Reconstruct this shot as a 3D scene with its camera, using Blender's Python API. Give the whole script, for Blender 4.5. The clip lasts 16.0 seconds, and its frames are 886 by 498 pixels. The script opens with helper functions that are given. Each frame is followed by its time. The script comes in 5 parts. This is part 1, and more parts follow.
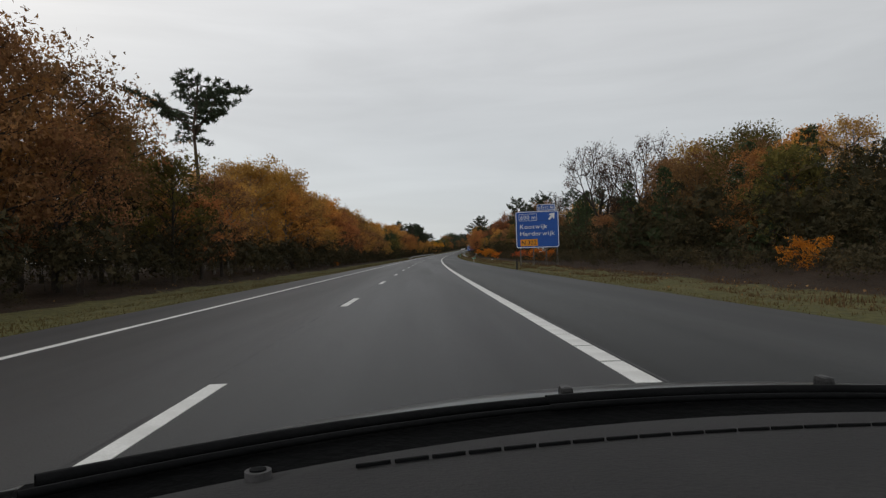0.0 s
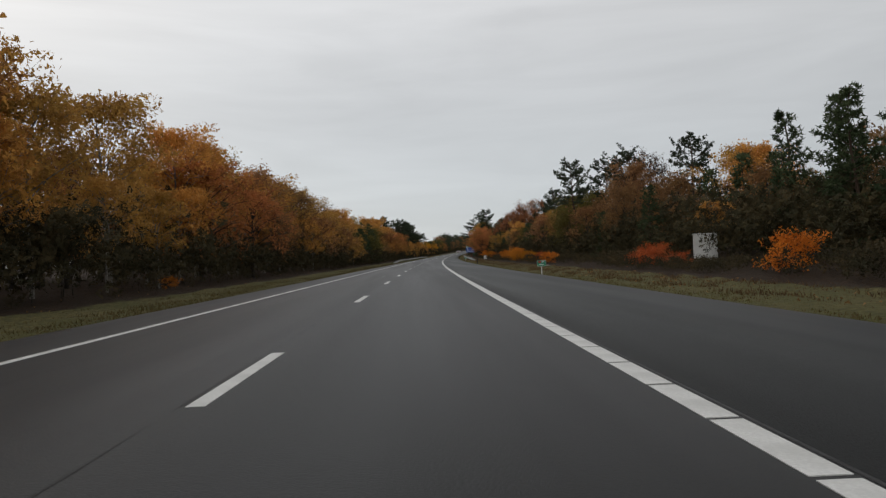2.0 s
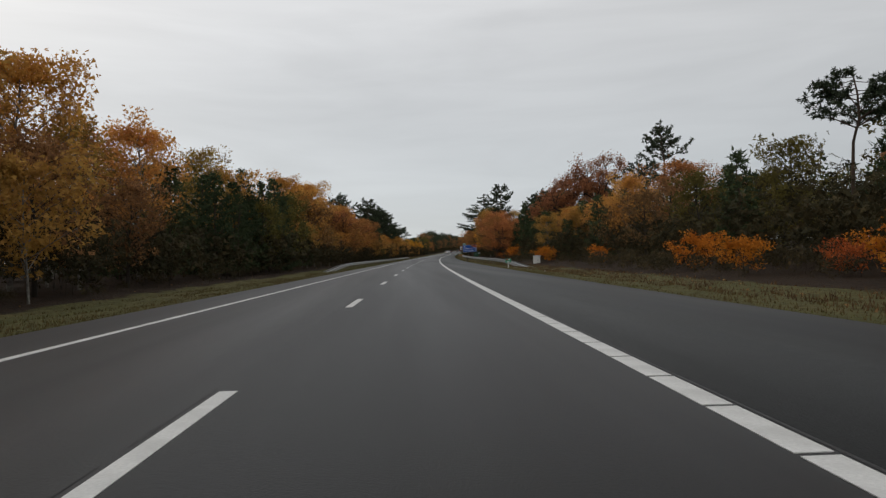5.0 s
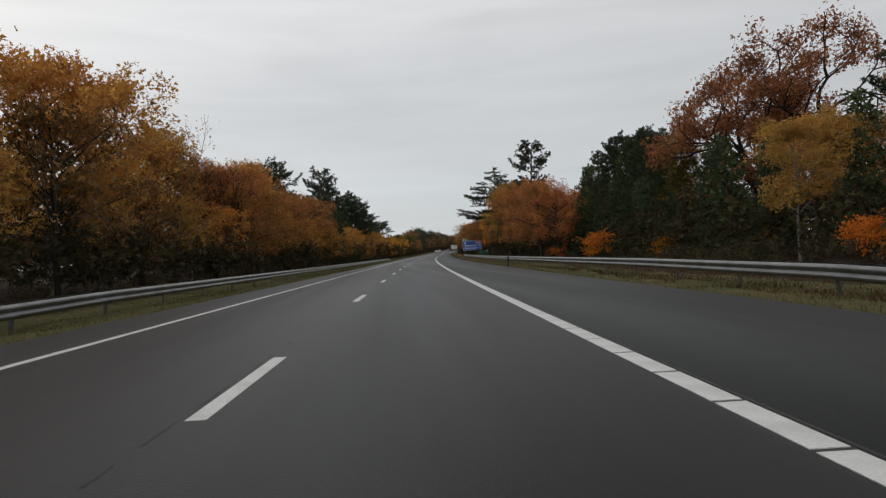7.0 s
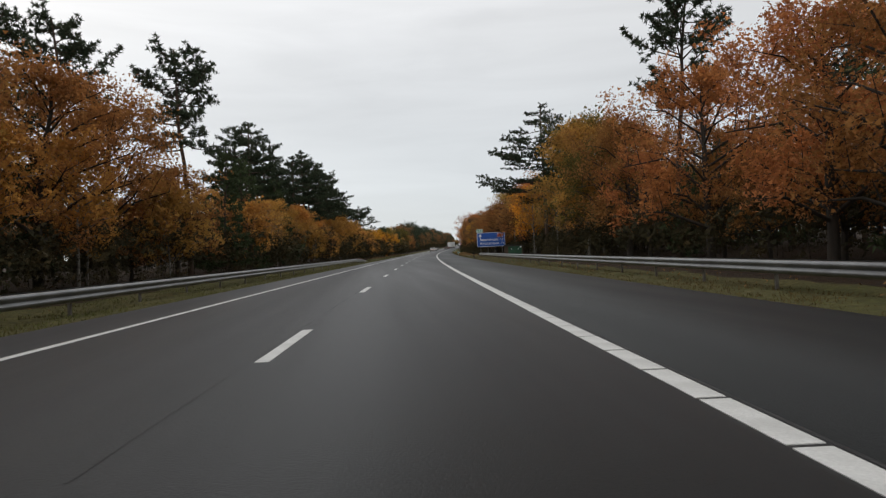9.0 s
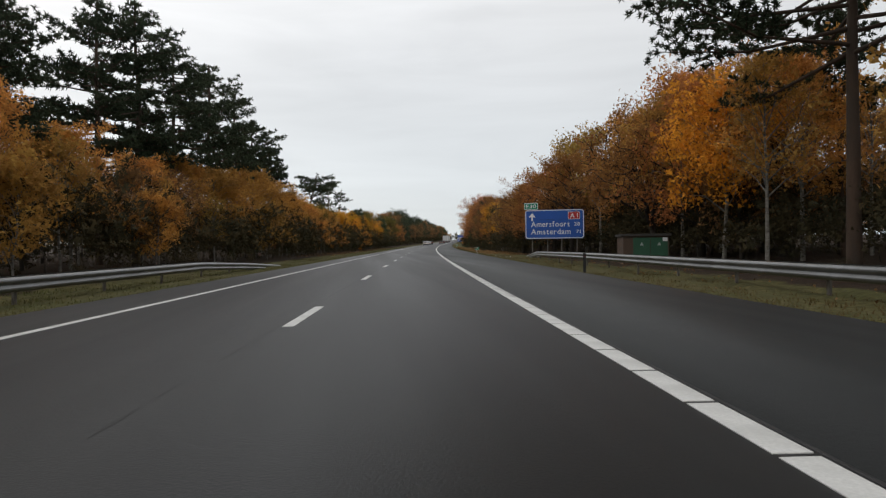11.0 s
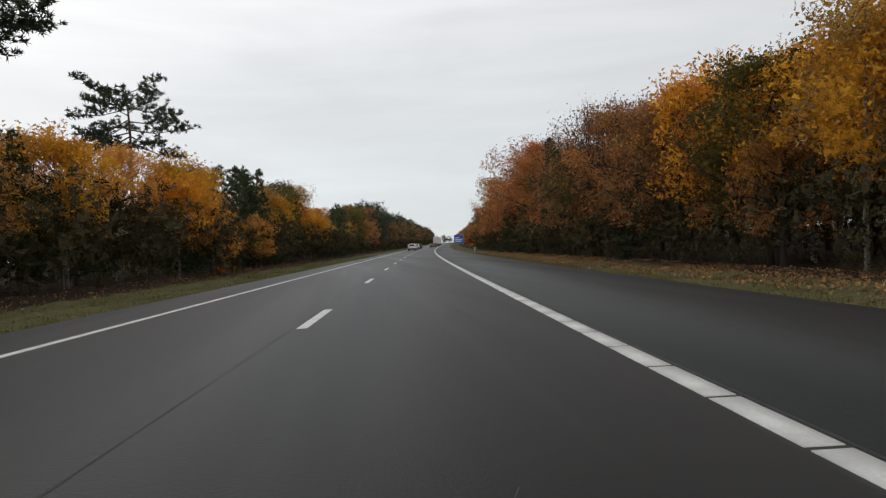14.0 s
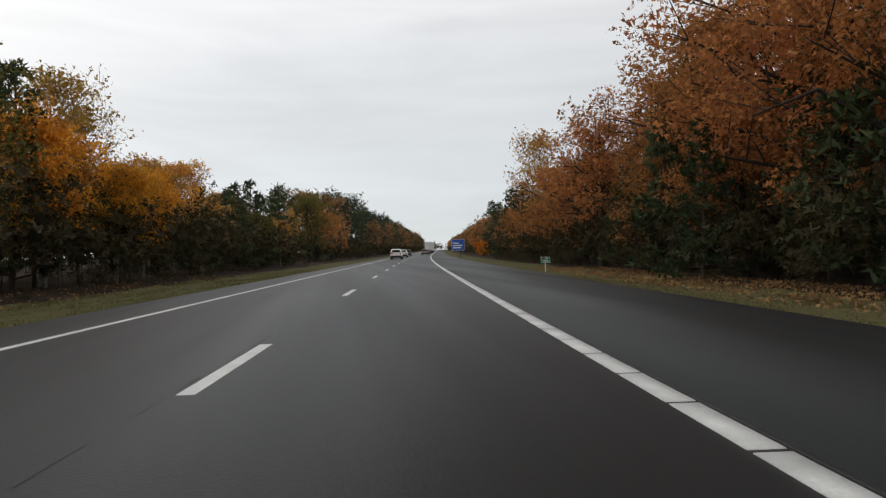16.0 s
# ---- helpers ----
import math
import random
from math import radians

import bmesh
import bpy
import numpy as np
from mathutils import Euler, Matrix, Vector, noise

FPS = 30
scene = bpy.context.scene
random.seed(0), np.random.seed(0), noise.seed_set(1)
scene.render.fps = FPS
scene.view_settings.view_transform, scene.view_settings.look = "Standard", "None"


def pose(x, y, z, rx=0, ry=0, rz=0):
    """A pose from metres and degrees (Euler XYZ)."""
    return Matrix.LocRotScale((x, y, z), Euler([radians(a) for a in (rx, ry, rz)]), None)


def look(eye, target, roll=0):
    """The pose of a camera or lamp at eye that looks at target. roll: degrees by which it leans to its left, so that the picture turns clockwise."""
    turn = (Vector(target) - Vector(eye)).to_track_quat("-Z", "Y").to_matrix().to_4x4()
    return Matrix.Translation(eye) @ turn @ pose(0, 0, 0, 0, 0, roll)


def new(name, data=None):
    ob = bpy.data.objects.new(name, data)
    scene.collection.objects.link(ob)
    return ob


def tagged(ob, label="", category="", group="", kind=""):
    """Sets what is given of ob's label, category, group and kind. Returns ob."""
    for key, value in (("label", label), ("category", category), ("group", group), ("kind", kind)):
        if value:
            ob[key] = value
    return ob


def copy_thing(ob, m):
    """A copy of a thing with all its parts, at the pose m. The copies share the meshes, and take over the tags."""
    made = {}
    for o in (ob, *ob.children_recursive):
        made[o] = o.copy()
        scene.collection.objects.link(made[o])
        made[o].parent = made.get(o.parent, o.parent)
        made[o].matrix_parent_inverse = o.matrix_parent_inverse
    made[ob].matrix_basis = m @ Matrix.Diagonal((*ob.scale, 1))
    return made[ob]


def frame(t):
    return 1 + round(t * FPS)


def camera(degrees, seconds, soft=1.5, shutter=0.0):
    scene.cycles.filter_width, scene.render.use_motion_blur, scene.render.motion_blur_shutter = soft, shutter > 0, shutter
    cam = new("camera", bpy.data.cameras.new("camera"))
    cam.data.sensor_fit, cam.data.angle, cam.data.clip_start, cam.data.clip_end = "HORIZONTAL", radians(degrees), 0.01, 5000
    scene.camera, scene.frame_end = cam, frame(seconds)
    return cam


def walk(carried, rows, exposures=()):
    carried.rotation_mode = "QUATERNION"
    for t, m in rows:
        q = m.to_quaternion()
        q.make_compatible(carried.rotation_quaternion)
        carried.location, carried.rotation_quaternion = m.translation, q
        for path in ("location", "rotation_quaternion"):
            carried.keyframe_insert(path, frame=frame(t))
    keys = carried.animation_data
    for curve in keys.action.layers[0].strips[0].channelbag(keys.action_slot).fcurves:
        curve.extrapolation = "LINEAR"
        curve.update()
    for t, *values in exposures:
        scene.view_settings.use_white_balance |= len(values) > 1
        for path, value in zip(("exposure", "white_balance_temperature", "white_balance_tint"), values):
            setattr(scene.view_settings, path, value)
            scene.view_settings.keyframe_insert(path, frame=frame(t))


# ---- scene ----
# ================= road geometry: a long right-hand bend with a slight sag, straight and even beyond it =================
BEND, SAG, BEND_END = 23.8e-5, 3.36e-5, 630.0


def rd_np(s, x, z):
    """World places of points s metres along the road, x metres right of the lane line, z above the road."""
    c = np.minimum(s, BEND_END)
    a, rest = BEND * c, s - c
    return np.stack([(1 - np.cos(a)) / BEND + x * np.cos(a) + rest * np.sin(a), np.sin(a) / BEND - x * np.sin(a) + rest * np.cos(a), z + SAG * c * c / 2 + SAG * c * rest], -1)


def rd(s, x, z=0.0):
    return Vector(rd_np(float(s), float(x), float(z)))


def at(s, x, z=0.0, turn=0.0, size=1.0):
    """Pose at a road place, local y along the road."""
    return Matrix.Translation(rd(s, x, z)) @ Matrix.Rotation(-BEND * min(s, BEND_END) + radians(turn), 4, "Z") @ Matrix.Scale(size, 4)


def lay(s, x, z=0.0):
    """Pose of a thing that lies on the road, tipped with its slope."""
    return at(s, x, z) @ Matrix.Rotation(math.atan(SAG * min(s, BEND_END)), 4, "X")


# ================= camera =================
EYE = 1.055
cam = camera(66.9, 16.0, soft=1.3, shutter=0.0)
# seconds, x from the lane line, metres along the road, yaw, pitch, roll against the road
DRIVE = [
    (0.0, 1.812, -5.91, -1.80, 0.61, 1.86),
    (0.5, 1.823, 8.60, -2.05, 0.97, 1.80),
    (1.0, 1.857, 23.10, -1.76, 0.74, 2.03),
    (1.5, 1.818, 37.54, -2.08, 0.95, 2.62),
    (2.0, 1.756, 52.00, -1.76, 0.75, 2.14),
    (2.5, 1.755, 66.34, -2.07, 0.55, 2.59),
    (3.0, 1.703, 81.01, -2.23, 0.26, 2.59),
    (3.5, 1.655, 95.43, -2.37, 0.61, 1.38),
    (3.7, 1.641, 101.13, -2.44, 0.67, 2.43),
    (5.8, 1.632, 161.61, -1.82, 0.61, 1.22),
    (6.0, 1.650, 167.42, -1.75, 0.50, 1.51),
    (6.5, 1.583, 182.01, -2.17, 0.46, 2.23),
    (7.0, 1.561, 196.43, -2.43, 0.51, 2.84),
    (7.5, 1.505, 210.81, -2.72, 0.36, 2.31),
    (8.0, 1.546, 225.41, -2.54, 0.14, 2.47),
    (8.2, 1.566, 231.17, -2.52, 0.28, 2.70),
    (10.3, 1.695, 291.84, -2.14, 0.17, 1.06),
    (10.5, 1.708, 297.65, -2.22, -0.03, 1.05),
    (11.0, 1.719, 312.19, -2.27, -0.33, 0.70),
    (11.5, 1.740, 326.62, -2.48, -0.62, 1.63),
    (12.0, 1.730, 341.01, -2.54, -1.01, 2.58),
    (12.5, 1.656, 355.33, -3.01, -0.39, 2.65),
    (13.0, 1.674, 368.64, -2.80, -0.32, 2.56),
    (13.5, 1.629, 382.50, -2.54, -0.33, 2.55),
    (14.0, 1.622, 395.73, -2.45, -0.21, 2.60),
    (14.5, 1.672, 408.09, -2.73, 0.05, 2.66),
    (15.0, 1.629, 420.80, -3.04, -0.17, 2.42),
    (15.5, 1.676, 433.51, -3.03, 0.17, 2.18),
    (16.0, 1.765, 447.84, -2.74, 0.30, 1.41),
]


def eye_pose(x, s, yaw, pitch, roll):
    y, p, r = radians(yaw) - BEND * s, radians(pitch) + SAG * s, radians(roll)
    ahead = Vector((-math.sin(y) * math.cos(p), math.cos(y) * math.cos(p), math.sin(p)))
    right0 = Vector((math.cos(y), math.sin(y), 0))
    up0 = right0.cross(ahead)
    right = math.cos(r) * right0 - math.sin(r) * up0
    up = math.sin(r) * right0 + math.cos(r) * up0
    m = Matrix((right, up, -ahead)).transposed().to_4x4()
    return Matrix.Translation(rd(s, x, EYE)) @ m


walk(cam, [(t, eye_pose(x, s, yaw, pitch, roll)) for t, x, s, yaw, pitch, roll in DRIVE],
     exposures=[(0, -0.08), (6.5, -0.06), (8, 0.09), (10.5, 0.27), (13, 0.26), (16, 0.23)])

# ================= overcast sky and soft sun =================
world = bpy.data.worlds.new("overcast")
scene.world = world
world.use_nodes = True
wt = world.node_tree
wt.nodes.clear()


def wnode(kind, **inputs):
    n = wt.nodes.new(kind)
    for k, v in inputs.items():
        n.inputs[k.replace("_", " ")].default_value = v
    return n


w_out = wnode("ShaderNodeOutputWorld")
w_co = wnode("ShaderNodeTexCoord")
w_sep = wnode("ShaderNodeSeparateXYZ")
wt.links.new(w_co.outputs["Generated"], w_sep.inputs[0])
w_map = wnode("ShaderNodeMapping")
w_map.inputs["Scale"].default_value = (1.6, 1.6, 11.0)
wt.links.new(w_co.outputs["Generated"], w_map.inputs[0])
w_noise = wnode("ShaderNodeTexNoise", Scale=1.5, Detail=6.0, Roughness=0.52, Distortion=0.5)
wt.links.new(w_map.outputs[0], w_noise.inputs["Vector"])
w_ramp = wnode("ShaderNodeValToRGB")     # height above the horizon -> cloud brightness
for i, (p, c) in enumerate([(0.0, (0.515, 0.55, 0.575)), (0.07, (0.485, 0.51, 0.53)), (0.2, (0.512, 0.525, 0.535)), (0.45, (0.675, 0.672, 0.67)), (1.0, (0.47, 0.465, 0.46))]):
    e = w_ramp.color_ramp.elements[i] if i < 2 else w_ramp.color_ramp.elements.new(p)
    e.position, e.color = p, (*c, 1)
wt.links.new(w_sep.outputs["Z"], w_ramp.inputs[0])
w_var = wnode("ShaderNodeMapRange", From_Min=0.3, From_Max=0.7, To_Min=0.92, To_Max=1.08)
wt.links.new(w_noise.outputs["Fac"], w_var.inputs["Value"])
w_side = wnode("ShaderNodeMapRange", From_Min=-0.6, From_Max=0.6, To_Min=1.1, To_Max=0.86)    # thinner cloud to the west
wt.links.new(w_sep.outputs["X"], w_side.inputs["Value"])
w_both = wt.nodes.new("ShaderNodeMath")
w_both.operation = "MULTIPLY"
wt.links.new(w_var.outputs[0], w_both.inputs[0])
wt.links.new(w_side.outputs[0], w_both.inputs[1])
w_mul = wt.nodes.new("ShaderNodeVectorMath")
w_mul.operation = "SCALE"
wt.links.new(w_ramp.outputs[0], w_mul.inputs[0])
wt.links.new(w_both.outputs[0], w_mul.inputs["Scale"])
w_cloud = wnode("ShaderNodeBackground", Strength=1.17)
wt.links.new(w_mul.outputs[0], w_cloud.inputs["Color"])
w_sky = wt.nodes.new("ShaderNodeTexSky")
w_sky.sky_type, w_sky.sun_disc, w_sky.sun_elevation, w_sky.sun_rotation = "NISHITA", False, radians(28), radians(-35)
w_clear = wnode("ShaderNodeBackground", Strength=0.008)
wt.links.new(w_sky.outputs[0], w_clear.inputs["Color"])
w_add = wt.nodes.new("ShaderNodeAddShader")
wt.links.new(w_cloud.outputs[0], w_add.inputs[0])
wt.links.new(w_clear.outputs[0], w_add.inputs[1])
wt.links.new(w_add.outputs[0], w_out.inputs[0])

sun = new("sun", bpy.data.lights.new("sun", "SUN"))
sun.data.energy, sun.data.angle, sun.data.color = 0.35, radians(30), (1.0, 0.96, 0.9)
sun.matrix_world = look((-60, 40, 90), (0, 120, 0))


# ================= materials =================
def material(name, rough=0.8, metal=0.0, spec=0.3):
    m = bpy.data.materials.new(name)
    m.use_nodes = True
    b = m.node_tree.nodes["Principled BSDF"]
    b.inputs["Roughness"].default_value, b.inputs["Metallic"].default_value = rough, metal
    b.inputs["Specular IOR Level"].default_value = spec
    return m, m.node_tree, b


def node(tree, kind, **inputs):
    n = tree.nodes.new(kind)
    for k, v in inputs.items():
        n.inputs[k.replace("_", " ")].default_value = v
    return n


def mix_rgb(tree, fac, a, b):
    n = tree.nodes.new("ShaderNodeMix")
    n.data_type = "RGBA"
    for sock, v in ((n.inputs[0], fac), (n.inputs[6], a), (n.inputs[7], b)):
        if isinstance(v, (int, float)):
            sock.default_value = v
        elif isinstance(v, tuple):
            sock.default_value = (*v, 1)
        else:
            tree.links.new(v, sock)
    return n.outputs[2]


def noise_of(tree, scale, detail=4.0, coords="Object", stretch=(1, 1, 1), lo=0.35, hi=0.65, rough=0.55):
    co = node(tree, "ShaderNodeTexCoord")
    mp = node(tree, "ShaderNodeMapping")
    mp.inputs["Scale"].default_value = stretch
    tree.links.new(co.outputs[coords], mp.inputs[0])
    n = node(tree, "ShaderNodeTexNoise", Scale=scale, Detail=detail, Roughness=rough)
    tree.links.new(mp.outputs[0], n.inputs["Vector"])
    r = node(tree, "ShaderNodeMapRange", From_Min=lo, From_Max=hi)
    tree.links.new(n.outputs["Fac"], r.inputs["Value"])
    return r.outputs[0]


def bump(tree, b, height, strength=0.3, dist=0.01):
    n = node(tree, "ShaderNodeBump", Strength=strength, Distance=dist)
    tree.links.new(height, n.inputs["Height"])
    tree.links.new(n.outputs[0], b.inputs["Normal"])


def mottled(name, c1, c2, scale=6.0, fine=60.0, rough=0.8, metal=0.0, bumps=0.2, spec=0.3, stretch=(1, 1, 1)):
    m, t, b = material(name, rough, metal, spec)
    big = noise_of(t, scale, stretch=stretch)
    small = noise_of(t, fine, stretch=stretch)
    c = mix_rgb(t, big, c1, c2)
    dark = tuple(v * 0.72 for v in c1)
    f = t.nodes.new("ShaderNodeMath")
    f.operation = "MULTIPLY"
    f.inputs[1].default_value = 0.5
    t.links.new(small, f.inputs[0])
    t.links.new(mix_rgb(t, f.outputs[0], c, dark), b.inputs["Base Color"])
    if bumps:
        bump(t, b, small, bumps, 0.01)
    return m


def leaf_material(name, light, mid, dark, glow=0.4, ragged=0.0, dull=None):
    """Leaves: colour by leaf, by clump and by tree; some light passes through. ragged: each blade breaks up into small leaves."""
    m, t, b = material(name, 0.75, 0, 0.06)
    isl = node(t, "ShaderNodeNewGeometry").outputs["Random Per Island"]
    c = mix_rgb(t, isl, mid, light)
    clump = noise_of(t, 0.9, 3.0, lo=0.35, hi=0.62)
    c = mix_rgb(t, clump, c, dark)
    oi = node(t, "ShaderNodeObjectInfo")
    if dull:
        dr = node(t, "ShaderNodeMapRange", From_Min=0.25, From_Max=1.0, To_Min=0.0, To_Max=0.42)
        t.links.new(oi.outputs["Random"], dr.inputs["Value"])
        c = mix_rgb(t, dr.outputs[0], c, dull)
    hsv = node(t, "ShaderNodeHueSaturation")
    hr = node(t, "ShaderNodeMapRange", To_Min=0.490, To_Max=0.510)
    vr = node(t, "ShaderNodeMapRange", To_Min=1.12, To_Max=0.80)
    t.links.new(oi.outputs["Random"], hr.inputs["Value"])
    t.links.new(oi.outputs["Random"], vr.inputs["Value"])
    t.links.new(hr.outputs[0], hsv.inputs["Hue"])
    t.links.new(vr.outputs[0], hsv.inputs["Value"])
    t.links.new(c, hsv.inputs["Color"])
    t.links.new(hsv.outputs[0], b.inputs["Base Color"])
    tr = node(t, "ShaderNodeBsdfTranslucent")
    t.links.new(hsv.outputs[0], tr.inputs["Color"])
    mx = node(t, "ShaderNodeMixShader", Fac=glow)
    t.links.new(b.outputs[0], mx.inputs[1])
    t.links.new(tr.outputs[0], mx.inputs[2])
    top = mx.outputs[0]
    if ragged:
        co = node(t, "ShaderNodeTexCoord")
        n = node(t, "ShaderNodeTexNoise", Scale=ragged, Detail=1.0)
        t.links.new(co.outputs["Object"], n.inputs["Vector"])
        cut = t.nodes.new("ShaderNodeMath")
        cut.operation = "GREATER_THAN"
        cut.inputs[1].default_value = 0.475
        t.links.new(n.outputs["Fac"], cut.inputs[0])
        clear = node(t, "ShaderNodeBsdfTransparent")
        m2 = node(t, "ShaderNodeMixShader")
        t.links.new(cut.outputs[0], m2.inputs[0])
        t.links.new(clear.outputs[0], m2.inputs[1])
        t.links.new(top, m2.inputs[2])
        top = m2.outputs[0]
    t.links.new(top, t.nodes["Material Output"].inputs["Surface"])
    return m


LEAF = {
    "gold": leaf_material("leaf_gold", (0.80, 0.46, 0.105), (0.62, 0.325, 0.075), (0.41, 0.205, 0.054), ragged=9.0, dull=(0.40, 0.215, 0.085)),
    "pale": leaf_material("leaf_pale", (0.64, 0.43, 0.11), (0.47, 0.28, 0.065), (0.28, 0.16, 0.045), ragged=9.0),
    "rust": leaf_material("leaf_rust", (0.64, 0.295, 0.09), (0.46, 0.195, 0.062), (0.29, 0.125, 0.046), ragged=9.0, dull=(0.28, 0.13, 0.056)),
    "brown": leaf_material("leaf_brown", (0.45, 0.25, 0.10), (0.32, 0.165, 0.066), (0.19, 0.10, 0.046), ragged=9.0, dull=(0.18, 0.10, 0.055)),
    "olive": leaf_material("leaf_olive", (0.25, 0.20, 0.052), (0.15, 0.13, 0.036), (0.085, 0.083, 0.025), ragged=9.0, dull=(0.16, 0.105, 0.036)),
    "russet": leaf_material("leaf_russet", (0.46, 0.21, 0.085), (0.33, 0.14, 0.058), (0.20, 0.088, 0.042), ragged=9.0),
    "umber": leaf_material("leaf_umber", (0.15, 0.085, 0.048), (0.10, 0.058, 0.036), (0.06, 0.038, 0.026), ragged=9.0),
    "orange": leaf_material("leaf_orange", (0.80, 0.33, 0.04), (0.60, 0.22, 0.025), (0.42, 0.14, 0.02), ragged=9.0),
    "bright": leaf_material("leaf_bright_gold", (0.90, 0.49, 0.052), (0.76, 0.38, 0.038), (0.52, 0.24, 0.03), ragged=9.0),
    "red": leaf_material("leaf_red", (0.62, 0.20, 0.05), (0.46, 0.12, 0.035), (0.30, 0.08, 0.025), ragged=9.0),
    "pine": leaf_material("needles_pine", (0.084, 0.104, 0.060), (0.058, 0.075, 0.044), (0.040, 0.053, 0.033), 0.1),
    "ypine": leaf_material("needles_young_pine", (0.105, 0.128, 0.058), (0.070, 0.093, 0.044), (0.046, 0.064, 0.032), 0.1),
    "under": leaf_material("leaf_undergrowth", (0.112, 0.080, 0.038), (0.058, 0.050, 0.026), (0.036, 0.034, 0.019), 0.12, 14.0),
}
BARK = {
    "oak": mottled("bark_oak", (0.050, 0.040, 0.032), (0.030, 0.026, 0.021), 3, 30, 0.95, bumps=0.6, stretch=(1, 1, 0.25)),
    "birch": mottled("bark_birch", (0.25, 0.235, 0.205), (0.07, 0.06, 0.05), 2.2, 14, 0.85, bumps=0.2, stretch=(1, 1, 2.5)),
    "pine": mottled("bark_pine", (0.085, 0.055, 0.038), (0.05, 0.04, 0.032), 1.6, 22, 0.95, bumps=0.6, stretch=(1, 1, 0.3)),
}


def asphalt(name, base, warm, polish=0.5, spec=0.35):
    """Worn asphalt: wheel tracks along the lanes, dull patches, stains and grit."""
    m, t, b = material(name, 0.6, 0, spec)
    lane = noise_of(t, 0.55, 4, stretch=(1, 0.035, 1), lo=0.3, hi=0.7)
    patch = noise_of(t, 0.16, 6, stretch=(1, 0.4, 1), lo=0.38, hi=0.66)
    spots = noise_of(t, 1.7, 5, lo=0.56, hi=0.74)
    grit = noise_of(t, 42, 3, lo=0.25, hi=0.75, rough=0.75)
    c = mix_rgb(t, lane, tuple(v * 0.72 for v in base), tuple(v * 1.15 for v in warm))
    c = mix_rgb(t, patch, c, tuple(v * 1.45 for v in base))
    half = t.nodes.new("ShaderNodeMath")
    half.operation = "MULTIPLY"
    half.inputs[1].default_value = 0.65
    t.links.new(spots, half.inputs[0])
    c = mix_rgb(t, half.outputs[0], c, tuple(v * 0.55 for v in base))
    g = mix_rgb(t, grit, tuple(v * 0.45 for v in base), tuple(v * 1.9 for v in base))
    t.links.new(mix_rgb(t, 0.45, c, g), b.inputs["Base Color"])
    rr = node(t, "ShaderNodeMapRange", To_Min=polish, To_Max=polish + 0.12)
    t.links.new(lane, rr.inputs["Value"])
    t.links.new(rr.outputs[0], b.inputs["Roughness"])
    bump(t, b, grit, 0.4, 0.006)
    return m


M_ROAD = asphalt("asphalt_lanes", (0.0092, 0.0092, 0.0094), (0.0118, 0.0119, 0.0120), 0.45)
M_SHOULDER = asphalt("asphalt_shoulder", (0.0058, 0.0072, 0.0073), (0.0072, 0.0084, 0.0082), 0.5, 0.26)
M_PAINT = mottled("road_paint", (0.72, 0.72, 0.70), (0.55, 0.55, 0.53), 2.5, 40, 0.6, bumps=0.2)
M_SEAL = mottled("joint_sealant", (0.018, 0.018, 0.018), (0.03, 0.03, 0.03), 3, 30, 0.6)
M_STEEL = mottled("galvanised_steel", (0.25, 0.255, 0.26), (0.16, 0.16, 0.16), 1.5, 25, 0.38, 0.75, 0.05)
M_POST = mottled("weathered_steel", (0.21, 0.195, 0.175), (0.12, 0.105, 0.09), 4, 40, 0.7, 0.3, 0.1)
M_BLUE = mottled("sign_blue", (0.018, 0.085, 0.36), (0.022, 0.10, 0.40), 0.8, 12, 0.45, bumps=0)
M_WHITE = mottled("sign_white", (0.78, 0.79, 0.80), (0.68, 0.69, 0.70), 2, 20, 0.45, bumps=0)
M_GREEN = mottled("sign_green", (0.012, 0.22, 0.12), (0.016, 0.26, 0.14), 2, 20, 0.45, bumps=0)
M_RED = mottled("sign_red", (0.45, 0.03, 0.03), (0.38, 0.025, 0.03), 2, 20, 0.45, bumps=0)
M_ORANGE = mottled("sign_orange", (0.75, 0.30, 0.02), (0.68, 0.26, 0.02), 2, 20, 0.45, bumps=0)
M_LAMP_DARK = mottled("dull_reflector", (0.10, 0.02, 0.018), (0.07, 0.018, 0.016), 5, 40, 0.4, bumps=0)
M_BLACK = mottled("black_plastic", (0.02, 0.02, 0.02), (0.03, 0.03, 0.03), 4, 40, 0.5)
M_CAB = mottled("cabinet_grey", (0.62, 0.62, 0.60), (0.50, 0.50, 0.47), 1.5, 18, 0.55, bumps=0.05)


